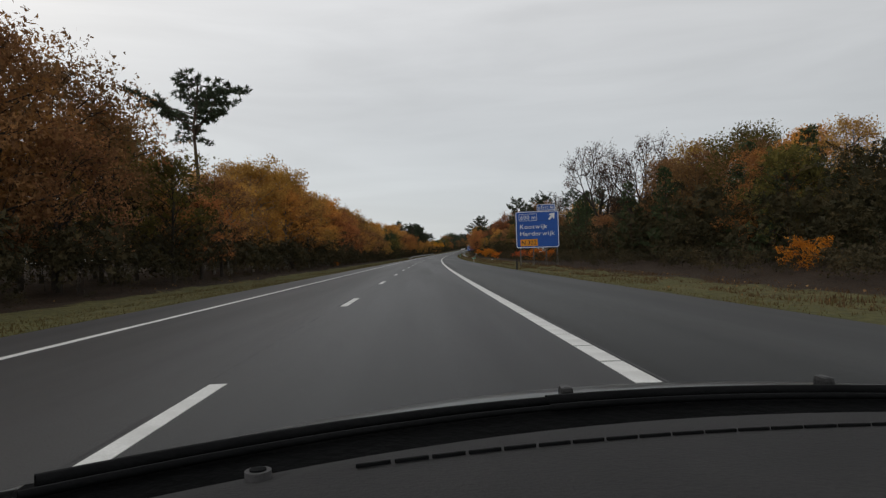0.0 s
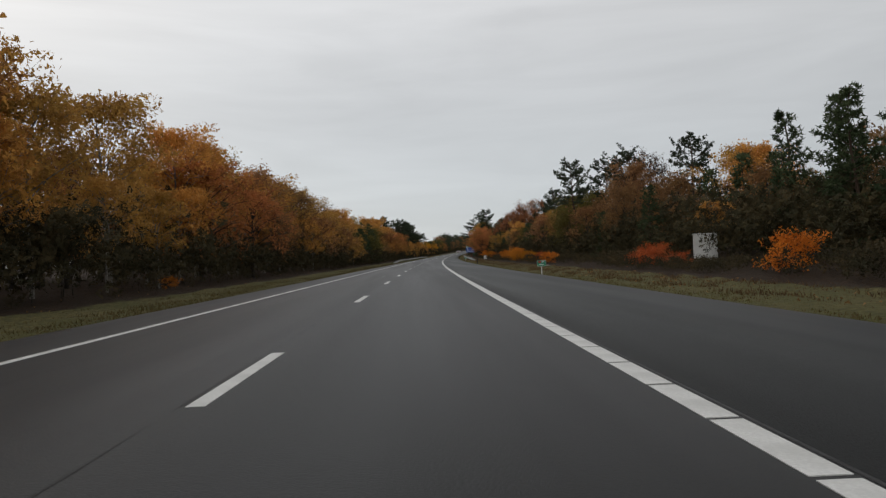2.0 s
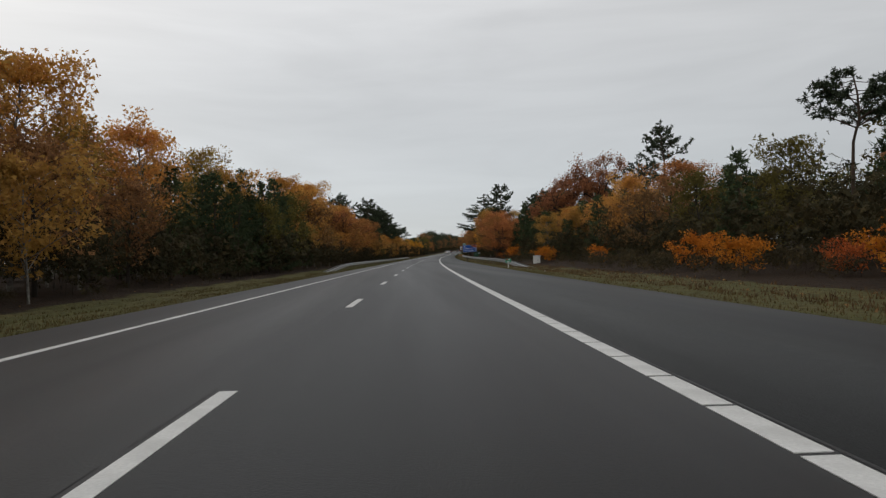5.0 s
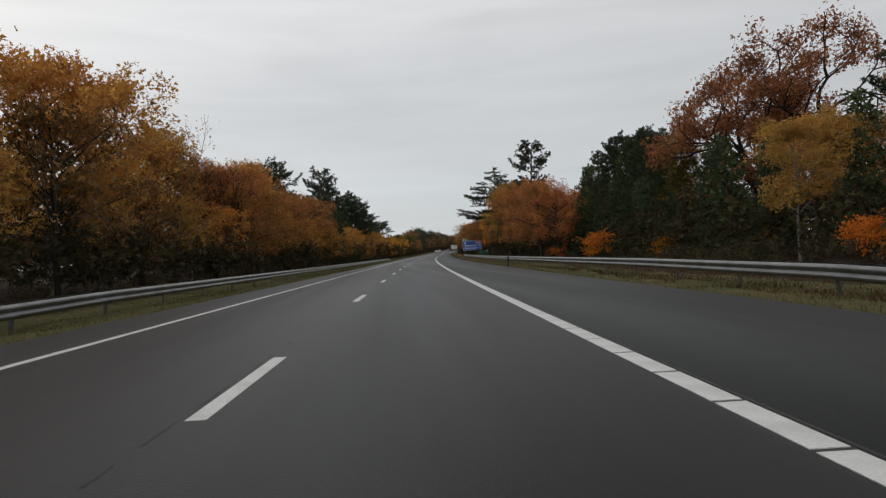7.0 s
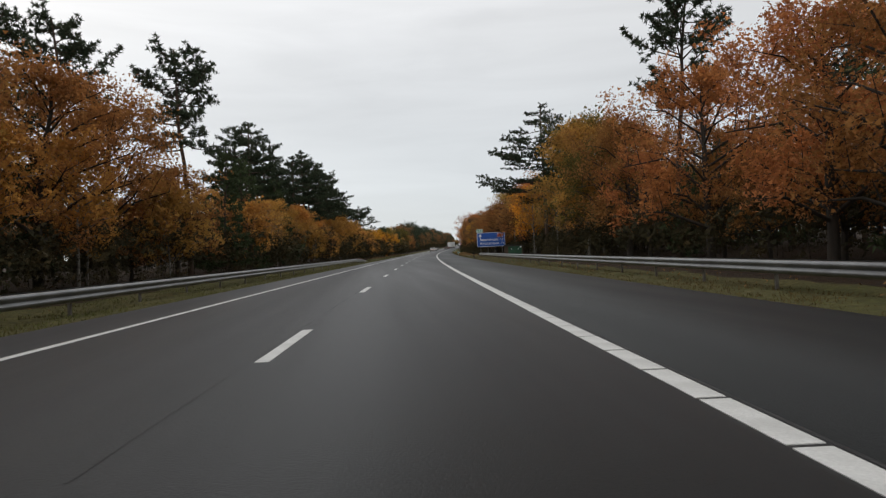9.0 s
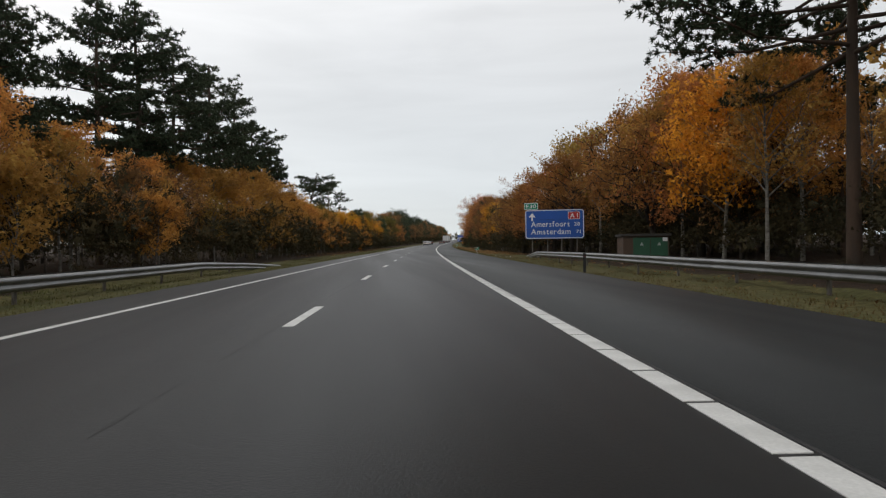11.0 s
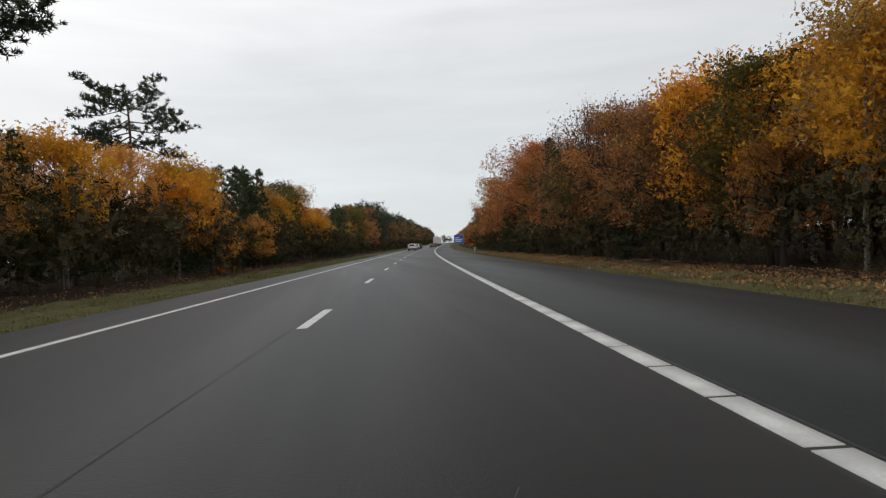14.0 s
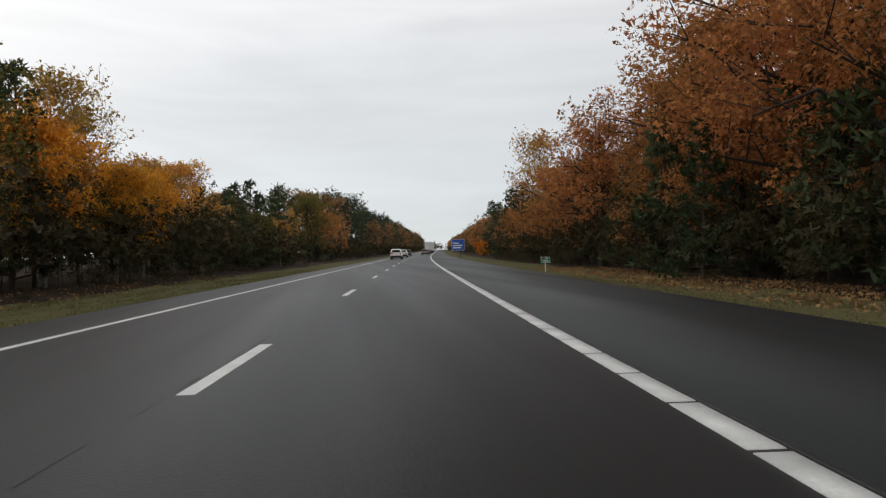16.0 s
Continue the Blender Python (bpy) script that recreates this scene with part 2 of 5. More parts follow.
def ground_material():
    m, t, b = material("ground", 0.95, 0, 0.15)
    at_ = node(t, "ShaderNodeAttribute")
    at_.attribute_name = "grass"
    g1, g2 = noise_of(t, 0.35, 5), noise_of(t, 6, 5)
    grass = mix_rgb(t, g2, mix_rgb(t, g1, (0.090, 0.090, 0.031), (0.135, 0.112, 0.046)), (0.060, 0.058, 0.023))
    # leaf litter, its colour darkened to hold the deep shade under the trees
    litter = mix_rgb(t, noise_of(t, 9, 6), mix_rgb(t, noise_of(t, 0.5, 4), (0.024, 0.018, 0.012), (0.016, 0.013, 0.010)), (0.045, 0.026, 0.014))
    edge = noise_of(t, 1.6, 4, lo=0.0, hi=1.0)
    add = t.nodes.new("ShaderNodeMath")
    t.links.new(at_.outputs["Fac"], add.inputs[0])
    t.links.new(edge, add.inputs[1])
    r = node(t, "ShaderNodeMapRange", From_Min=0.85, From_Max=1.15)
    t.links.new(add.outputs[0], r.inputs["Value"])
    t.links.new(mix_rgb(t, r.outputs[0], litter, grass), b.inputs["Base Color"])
    bump(t, b, g2, 0.8, 0.05)
    return m


M_GROUND = ground_material()


# ================= mesh helpers =================
def tri_mesh(name, verts, tris, mats, index=None):
    me = bpy.data.meshes.new(name)
    verts, tris = np.asarray(verts, np.float32), np.asarray(tris, np.int32)
    me.vertices.add(len(verts))
    me.vertices.foreach_set("co", verts.ravel())
    me.loops.add(tris.size)
    me.loops.foreach_set("vertex_index", tris.ravel())
    me.polygons.add(len(tris))
    me.polygons.foreach_set("loop_start", np.arange(0, tris.size, 3, dtype=np.int32))
    for m in mats:
        me.materials.append(m)
    if index is not None:
        me.polygons.foreach_set("material_index", np.asarray(index, np.int32))
    me.update(calc_edges=True)
    return me


def mesh_of(name, bm, mat):
    me = bpy.data.meshes.new(name)
    bm.to_mesh(me)
    bm.free()
    me.materials.append(mat)
    return me


def part(name, bm, mat, parent, label="", m=None):
    """Link a bmesh or a mesh as one object under a thing or a part."""
    me = bm if isinstance(bm, bpy.types.Mesh) else mesh_of(name, bm, mat)
    ob = new(name, me)
    ob.parent = parent
    if m is not None:
        ob.matrix_basis = m
    return tagged(ob, label)


def thing(name, m, label, category, group="", kind=""):
    ob = new(name)
    ob.matrix_basis = m
    return tagged(ob, label, category, group, kind)


def box_bm(sx, sy, sz, bevel=0.0, centre=(0, 0, 0), bm=None):
    bm = bm or bmesh.new()
    g = bmesh.ops.create_cube(bm, size=1.0, matrix=Matrix.Translation(centre) @ Matrix.Diagonal((sx, sy, sz, 1)))
    if bevel:
        es = {e for v in g["verts"] for e in v.link_edges}
        bmesh.ops.bevel(bm, geom=list(es), offset=bevel, segments=2, affect="EDGES", profile=0.6)
    return bm


def rod_bm(a, b, r, sides=8, bm=None, r2=None):
    bm = bm or bmesh.new()
    a, b = Vector(a), Vector(b)
    d = b - a
    m = Matrix.Translation((a + b) / 2) @ d.to_track_quat("Z", "Y").to_matrix().to_4x4()
    bmesh.ops.create_cone(bm, cap_ends=True, segments=sides, radius1=r, radius2=r if r2 is None else r2, depth=d.length, matrix=m)
    return bm


def round_rect(w, h, r, n=5):
    pts = []
    for cx, cz, a0 in ((w / 2 - r, h / 2 - r, 0), (-w / 2 + r, h / 2 - r, 90), (-w / 2 + r, -h / 2 + r, 180), (w / 2 - r, -h / 2 + r, 270)):
        pts += [(cx + r * math.cos(radians(a0 + 90 * i / n)), cz + r * math.sin(radians(a0 + 90 * i / n))) for i in range(n + 1)]
    return pts


def plate_bm(w, h, r, thick, y=0.0):
    """Rounded plate in the xz plane, front at y, going back."""
    bm = bmesh.new()
    pts = round_rect(w, h, r)
    f = [bm.verts.new((x, y, z)) for x, z in pts]
    k = [bm.verts.new((x, y + thick, z)) for x, z in pts]
    bm.faces.new(f)
    bm.faces.new(k[::-1])
    for i in range(len(pts)):
        j = (i + 1) % len(pts)
        bm.faces.new((f[i], k[i], k[j], f[j]))
    bmesh.ops.recalc_face_normals(bm, faces=bm.faces)
    return bm


def ring_bm(w, h, r, band, thick, y=0.0):
    bm = bmesh.new()
    o, i_ = round_rect(w, h, r), round_rect(w - 2 * band, h - 2 * band, max(r - band, 0.01))
    n = len(o)
    rows = [[bm.verts.new((x, yy, z)) for x, z in p] for p, yy in ((o, y), (i_, y), (i_, y + thick), (o, y + thick))]
    for a in range(4):
        for k in range(n):
            bm.faces.new((rows[a][k], rows[a][(k + 1) % n], rows[(a + 1) % 4][(k + 1) % n], rows[(a + 1) % 4][k]))
    bmesh.ops.recalc_face_normals(bm, faces=bm.faces)
    return bm


def letter_meshes(body, w, h, mat):
    """One mesh for each letter, in the xz plane, facing -y; the whole text fits w x h about the origin."""
    pieces = []
    pen = 0.0
    for ch in body:
        if ch == " ":
            pen += 0.3
            continue
        cu = bpy.data.curves.new("letter", "FONT")
        cu.body, cu.extrude, cu.resolution_u, cu.offset = ch, 0.004, 3, 0.006
        ob = new("letter", cu)
        me = bpy.data.meshes.new_from_object(ob.evaluated_get(bpy.context.evaluated_depsgraph_get()))
        bpy.data.objects.remove(ob)
        co = np.empty(len(me.vertices) * 3, np.float32)
        me.vertices.foreach_get("co", co)
        co = co.reshape(-1, 3)
        co[:, 0] += pen - co[:, 0].min()
        pen = co[:, 0].max() + 0.11
        pieces.append((me, co))
    every = np.concatenate([c for _, c in pieces])
    lo, hi = every.min(0), every.max(0)
    for me, co in pieces:
        x = (co[:, 0] - (lo[0] + hi[0]) / 2) * w / (hi[0] - lo[0])
        z = (co[:, 1] - (lo[1] + hi[1]) / 2) * h / (hi[1] - lo[1])
        me.vertices.foreach_set("co", np.stack([x, -co[:, 2], z], 1).astype(np.float32).ravel())
        me.materials.clear()
        me.materials.append(mat)
        me.update()
    return [me for me, _ in pieces]


# ================= ground, road and markings =================
S0, S1 = -60.0, 1250.0
g_x = np.concatenate([[-420, -250, -150, -90, -60, -40, -30, -24], np.arange(-20, -10, 1.0), np.arange(-10, -4.6, 0.45), [-4.4, 0, 3.5, 7.1], np.arange(7.5, 14, 0.5), np.arange(14, 26, 1.0), [30, 40, 60, 90, 150, 250, 420]])
g_s = np.concatenate([np.arange(S0, 700, 1.5), np.arange(700, S1 + 1, 10)])


def drop(x):
    """Height of the ground beside the road."""
    left = np.interp(-x, [4.8, 5.2, 7.5, 9.5, 14, 40], [-0.03, -0.05, -0.13, -0.13, 0.05, 0.2])
    right = np.interp(x, [7.4, 7.8, 10.5, 12.5, 15, 18, 24, 40], [-0.03, -0.05, -0.12, -0.12, -0.02, 0.14, 0.45, 0.8])
    return np.where(x < 0, np.where(x > -4.7, -0.12, left), np.where(x < 7.3, -0.12, right))


gs, gx = np.meshgrid(g_s, g_x, indexing="ij")
rng = np.random.default_rng(5)
wob = 0.05 * rng.standard_normal(gs.shape) * np.clip((np.maximum(-gx - 5, gx - 7.8)) / 2, 0, 1) * (np.abs(gx) < 30)
gv = rd_np(gs, gx, drop(gx) + wob).reshape(-1, 3)
ns, nx = gs.shape
q = (np.arange(ns - 1)[:, None] * nx + np.arange(nx - 1)[None]).ravel()
g_tris = np.concatenate([np.stack([q, q + 1, q + nx + 1], 1), np.stack([q, q + nx + 1, q + nx], 1)])
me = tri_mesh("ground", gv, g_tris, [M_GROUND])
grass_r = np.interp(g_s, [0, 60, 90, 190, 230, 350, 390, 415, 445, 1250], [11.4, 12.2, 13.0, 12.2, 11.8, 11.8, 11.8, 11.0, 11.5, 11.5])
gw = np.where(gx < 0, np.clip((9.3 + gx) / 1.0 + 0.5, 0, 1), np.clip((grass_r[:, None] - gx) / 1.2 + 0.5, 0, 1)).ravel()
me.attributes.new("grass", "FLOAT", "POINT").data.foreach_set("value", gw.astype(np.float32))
ground = tagged(new("ground", me), "autumn roadside ground of grass verge and fallen leaves", "ground", kind="structure")


def strip(name, s0, s1, x0, x1, z, thick, mat, parent=None, step=6.0):
    """A slab that follows the road."""
    n = max(2, int((s1 - s0) / step) + 1)
    s = np.linspace(s0, s1, n)
    cols = [rd_np(s, np.full(n, a), np.full(n, b)) for a, b in ((x0, z - thick), (x0, z), (x1, z), (x1, z - thick))]
    v = np.stack(cols, 1).reshape(-1, 3)
    f = []
    for i in range(n - 1):
        for k in range(3):
            a, b = 4 * i + k, 4 * i + k + 1
            f += [(a, b, b + 4), (a, b + 4, a + 4)]
    f += [(0, 2, 1), (0, 3, 2), (4 * n - 4, 4 * n - 3, 4 * n - 2), (4 * n - 4, 4 * n - 2, 4 * n - 1)]
    f = [t[::-1] for t in f]
    ob = new(name, tri_mesh(name, v, f, [mat]))
    ob.parent = parent
    return ob


road = tagged(new("road"), "dark grey asphalt dual carriageway with worn lanes", "road", kind="structure")
strip("carriageway", S0, S1, -4.85, 3.72, 0.0, 0.1, M_ROAD, road)
strip("hard_shoulder", S0, S1, 3.724, 7.62, -0.002, 0.1, M_SHOULDER, road)
strip("edge_line", S0, S1, -3.33, -3.18, 0.005, 0.004, M_PAINT, road)

dash_me = mesh_of("lane_dash", box_bm(0.15, 2.88, 0.005), M_PAINT)
for k in range(-3, 80):
    part("lane_dash", dash_me, None, road, m=lay(12 * k - 1.44, 0, 0.003))
PITCH, FIRST = 1.113, -8.464
bar_me = mesh_of("edge_block", box_bm(0.21, PITCH - 0.06, 0.006), M_PAINT)
for k in range(300):
    part("edge_block", bar_me, None, road, m=lay(FIRST + PITCH * (k + 0.5), 3.57, 0.003))
far_v, far_f = [], []
for k in range(300, 584):
    n0 = len(far_v) * 8
    s0, s1 = FIRST + PITCH * k + 0.03, FIRST + PITCH * (k + 1) - 0.03
    far_v.append(rd_np(np.array([s0, s0, s1, s1] * 2), np.array([3.465, 3.675, 3.675, 3.465] * 2), np.array([0.0] * 4 + [0.006] * 4)))
    far_f += [(n0 + p, n0 + q_, n0 + r) for p, q_, r in ((4, 5, 6), (4, 6, 7), (0, 1, 5), (0, 5, 4), (3, 6, 2), (3, 7, 6), (1, 2, 6), (1, 6, 5), (0, 4, 7), (0, 7, 3))]
far_line = new("far_edge_blocks", tri_mesh("far_edge_blocks", np.concatenate(far_v), far_f, [M_PAINT]))
far_line.parent = road
strip("far_edge_line", 642, S1, 3.465, 3.675, 0.006, 0.004, M_PAINT, road)

# sealed lengthwise joint along the lane line, and scrape marks across it
rj = np.random.default_rng(9)
js = np.arange(-20, 520, 0.35)
jx = -0.13 + 0.02 * np.cumsum(rj.normal(0, 0.25, len(js))) / np.sqrt(np.arange(len(js)) + 5)
jw = np.clip(0.009 + 0.007 * rj.standard_normal(len(js)), 0.003, 0.022)
jv = np.stack([rd_np(js, jx - jw, np.full(len(js), 0.0025)), rd_np(js, jx + jw, np.full(len(js), 0.0025))], 1).reshape(-1, 3)
jq = [2 * i for i in range(len(js) - 1) if rj.random() < 0.45 + 0.5 * math.sin(0.09 * js[i]) ** 2]
joint = new("sealed_joint", tri_mesh("sealed_joint", jv, [t for a in jq for t in ((a, a + 1, a + 3), (a, a + 3, a + 2))], [M_SEAL]))
joint.parent = road
M_SCRAPE = mottled("scraped_asphalt", (0.34, 0.34, 0.33), (0.13, 0.13, 0.125), 3, 18, 0.8)
SCRAPES = [(90.5, -1.1, 91.1, -0.8, 0.05), (92.1, -0.9, 94.5, -0.9, 0.04), (93.05, -0.95, 93.1, 0.5, 0.05), (93.2, 2.0, 93.3, 2.4, 0.04), (93.95, 2.45, 93.3, 3.4, 0.10), (93.9, 3.2, 93.9, 4.6, 0.07),
           (95.65, 2.85, 95.65, 3.25, 0.05), (92.6, 2.65, 91.7, 2.7, 0.03), (91.6, -0.9, 90.8, -0.75, 0.05)]
for sa, xa, sb, xb, wide in SCRAPES:
    n = 9
    ss = np.linspace(sa, sb, n) + rj.normal(0, 0.015, n)
    xx = np.linspace(xa, xb, n) + rj.normal(0, 0.015, n)
    ww = wide * np.sin(np.linspace(0.35, 2.8, n)) * rj.uniform(0.5, 1.2, n)
    along = np.array([sb - sa, xb - xa]) / math.hypot(sb - sa, xb - xa)
    sv = np.stack([rd_np(ss + along[1] * ww, xx - along[0] * ww, np.full(n, 0.0024)), rd_np(ss - along[1] * ww, xx + along[0] * ww, np.full(n, 0.0024))], 1).reshape(-1, 3)
    mark = new("scrape_mark", tri_mesh("scrape_mark", sv, [t for k in range(n - 1) for t in ((2 * k, 2 * k + 1, 2 * k + 3), (2 * k, 2 * k + 3, 2 * k + 2))], [M_SCRAPE]))
    mark.parent = road
# short cracks in the worn surface
ck_v, ck_f = [], []
for _ in range(55):
    s_, x_ = rj.uniform(0, 480), rj.choice([-2.4, -1.1, 0.6, 1.7, 2.8]) + rj.normal(0, 0.3)
    m_ = int(rj.integers(5, 12))
    turn_ = rj.uniform(-0.5, 0.5) + (1.3 if rj.random() < 0.3 else 0)
    step_ = rj.uniform(0.08, 0.22)
    px_, ps_ = x_ + np.cumsum(rj.normal(0, 0.03, m_)) + step_ * math.sin(turn_) * np.arange(m_), s_ + step_ * math.cos(turn_) * np.arange(m_)
    w_ = rj.uniform(0.004, 0.009)
    n0 = 2 * sum(len(a) for a in ck_v) // 2
    for k in range(m_):
        ck_v.append(rd_np(np.array([ps_[k], ps_[k] + w_ * math.sin(turn_)]), np.array([px_[k] - w_, px_[k] + w_]), np.array([0.0028, 0.0028])))
    ck_f += [t for k in range(m_ - 1) for t in ((n0 + 2 * k, n0 + 2 * k + 1, n0 + 2 * k + 3), (n0 + 2 * k, n0 + 2 * k + 3, n0 + 2 * k + 2))]
cracks = new("surface_cracks", tri_mesh("surface_cracks", np.concatenate(ck_v), ck_f, [M_SEAL]))
cracks.parent = road
# dark shoulder seam beside the edge line
strip("shoulder_seam", S0, S1, 3.70, 3.735, 0.0022, 0.002, M_SEAL, road)


# ================= trees =================
def tube(bag, pts, r0, r1, sides=5):
    pts = np.asarray(pts, float)
    n = len(pts)
    d = np.gradient(pts, axis=0)
    d /= np.linalg.norm(d, axis=1, keepdims=True) + 1e-9
    ref = np.where(np.abs(d[:, 2:3]) > 0.9, np.array([[1.0, 0, 0]]), np.array([[0, 0, 1.0]]))
    a = np.cross(d, ref)
    a /= np.linalg.norm(a, axis=1, keepdims=True) + 1e-9
    b = np.cross(d, a)
    ang = np.arange(sides) * 2 * np.pi / sides
    r = np.linspace(r0, r1, n)[:, None, None]
    v = pts[:, None] + r * (np.cos(ang)[None, :, None] * a[:, None] + np.sin(ang)[None, :, None] * b[:, None])
    base = bag["n"]
    bag["v"].append(v.reshape(-1, 3))
    bag["n"] += n * sides
    i, k = np.meshgrid(np.arange(n - 1), np.arange(sides), indexing="ij")
    p, q_ = base + i * sides + k, base + i * sides + (k + 1) % sides
    bag["f"] += [np.stack([p, q_, q_ + sides], -1).reshape(-1, 3), np.stack([p, q_ + sides, p + sides], -1).reshape(-1, 3)]


def unit(rg, n):
    v = rg.standard_normal((n, 3))
    return v / np.linalg.norm(v, axis=1, keepdims=True)


def leaves(rg, centres, long, wide, aim=None):
    """A small triangle at every centre."""
    n = len(centres)
    a = unit(rg, n)
    if aim is not None:
        a = a * 0.55 + aim
        a /= np.linalg.norm(a, axis=1, keepdims=True)
    b = np.cross(a, unit(rg, n))
    b /= np.linalg.norm(b, axis=1, keepdims=True) + 1e-9
    s = (0.7 + 0.6 * rg.random(n))[:, None]
    v = np.stack([centres - a * long * s / 2 - b * wide * s / 2, centres - a * long * s / 2 + b * wide * s / 2, centres + a * long * s / 2], 1)
    return v.reshape(-1, 3)


def broadleaf(seed, height, base, radius, limbs, count, size, spread, rise=0.7, twigs=0, stem=0.13, lean=0.3, top=0.86):
    """Tapered trunk, limbs, side branches, and leaves in loose clumps round the branches."""
    rg = np.random.default_rng(seed)
    bag = {"v": [], "f": [], "n": 0}
    z = np.linspace(-0.3, height * top, 7)
    off = np.cumsum(rg.normal(0, lean * 0.35, (7, 2)), 0) * np.linspace(0, 1, 7)[:, None]
    trunk = np.column_stack([off, z])
    tube(bag, trunk, stem, stem * 0.18, 7)
    hubs, w = [], []
    for i in range(limbs):
        u = (i + rg.random() * 0.8) / limbs
        z0 = height * (base + (top - 0.04 - base) * u)
        p0 = np.array([np.interp(z0, z, trunk[:, 0]), np.interp(z0, z, trunk[:, 1]), z0])
        az = i * 2.4 + rg.normal(0, 0.4)
        prof = radius * math.sin(math.pi * min(max(0.16 + 0.84 * u, 0), 1) ** 0.8) ** 0.75 + 0.25
        ln = prof * rg.uniform(0.75, 1.2)
        up = rise * (0.7 + 0.8 * u) * rg.uniform(0.7, 1.2)
        dr = np.array([math.cos(az), math.sin(az), 0.0])
        p2 = p0 + dr * ln + np.array([0, 0, up * ln])
        p1 = p0 + (p2 - p0) * 0.5 + np.array([0, 0, 0.12 * ln]) + rg.normal(0, 0.08 * ln, 3)
        r = stem * 0.42 * (1 - 0.6 * u)
        tube(bag, [p0, p1, p2], r, r * 0.25, 4 if count > 2500 else 3)
        for k in range(4):
            f = 0.35 + 0.65 * (k + rg.random()) / 4
            c0 = p0 + (p1 - p0) * min(1, 2 * f) if f < 0.5 else p1 + (p2 - p1) * (2 * f - 1)
            d = unit(rg, 1)[0] * 0.8 + dr * 0.5 + np.array([0, 0, 0.45])
            c1 = c0 + d * ln * 0.38
            if count > 1300 or twigs:
                tube(bag, [c0, c1], r * 0.3, r * 0.1, 3)
            hubs += [c1, (c0 + c1) / 2]
            w += [1.0, 0.6]
            for _ in range(twigs):
                e0 = c0 + (c1 - c0) * rg.uniform(0.2, 1)
                e1 = e0 + (unit(rg, 1)[0] + d * 0.7 + np.array([0, 0, 0.35])) * ln * 0.22
                tube(bag, [e0, e1], r * 0.13 + 0.008, 0.007, 3)
                if rg.random() < 0.5:
                    hubs.append(e1)
                    w.append(0.5)
    hubs.append(trunk[-1])
    w.append(1.0)
    hubs, w = np.array(hubs), np.array(w) * rg.uniform(0.25, 1.6, len(w))
    pick = rg.choice(len(hubs), count, p=w / w.sum())
    c = hubs[pick] + np.clip(rg.standard_normal((count, 3)), -1.6, 1.6) * spread * np.array([1, 1, 0.8])
    c[:, 2] = np.maximum(c[:, 2], 0.15)
    return np.concatenate(bag["v"]), np.concatenate(bag["f"]), leaves(rg, c, size * 1.45, size * 1.2)


def forked(seed, n, height, fork, radius, count, size, spread, stem, depth=5, gnarl=0.2):
    """A spreading tree: the trunk parts into crooked limbs that fork again and again; leaves sit at the ends."""
    rg = np.random.default_rng(seed)
    bag = {"v": [], "f": [], "n": 0}
    hubs = []
    if n < 0.5:
        depth -= 1

    def grow(p, d, long, r, level):
        pts = [p]
        for _ in range(3):
            d = d + rg.normal(0, gnarl, 3) * (0.4 if level == 0 else 1.0) + np.array([0, 0, 0.06])
            d = d / np.linalg.norm(d)
            pts.append(pts[-1] + d * long / 3)
        tube(bag, pts, r, r * 0.66, 7 if level == 0 else 5 if level < 3 else 3)
        if level >= depth - 1:
            hubs.extend(pts[1:] if level == depth else pts[2:])
        if level == depth:
            return
        kids = 4 if level == 0 else 3 if rg.random() < 0.4 else 2
        turn = rg.uniform(0, 6.28)
        side = np.cross(d, unit(rg, 1)[0])
        side /= np.linalg.norm(side) + 1e-9
        other = np.cross(d, side)
        for k in range(kids):
            a = turn + 6.28 * k / kids + rg.normal(0, 0.3)
            wide = rg.uniform(0.45, 0.95) if level else rg.uniform(0.5, 1.1)
            nd = d + wide * (math.cos(a) * side + math.sin(a) * other) + np.array([0, 0, 0.10])
            start = pts[-1] if k < 2 else pts[2]
            grow(start, nd / np.linalg.norm(nd), long * rg.uniform(0.62, 0.88) if level else height * rg.uniform(0.2, 0.28), r * rg.uniform(0.56, 0.74), level + 1)

    grow(np.array([0.0, 0.0, -0.3]), np.array([0, 0, 1.0]), height * fork, stem, 0)
    v, hubs = np.concatenate(bag["v"]), np.array(hubs)
    # lean the whole tree back so that its crown stands over its foot
    mid = hubs.mean(0)
    for a in (v, hubs):
        a[:, :2] -= mid[:2] * np.clip(a[:, 2:] / mid[2], 0, 1.3)
    tall = height * 0.94 / v[:, 2].max()
    broad = radius / np.percentile(np.hypot(hubs[:, 0], hubs[:, 1]), 92)
    grade = np.array([broad, broad, tall])
    v, hubs = v * grade, hubs * grade
    weight = rg.uniform(0.2, 1.6, len(hubs))
    pick = rg.choice(len(hubs), count, p=weight / weight.sum())
    c = hubs[pick] + np.clip(rg.standard_normal((count, 3)), -1.3, 1.3) * spread
    c[:, 2] = np.maximum(c[:, 2], 0.15)
    return v, np.concatenate(bag["f"]), leaves(rg, c, size * 1.45, size * 1.2)


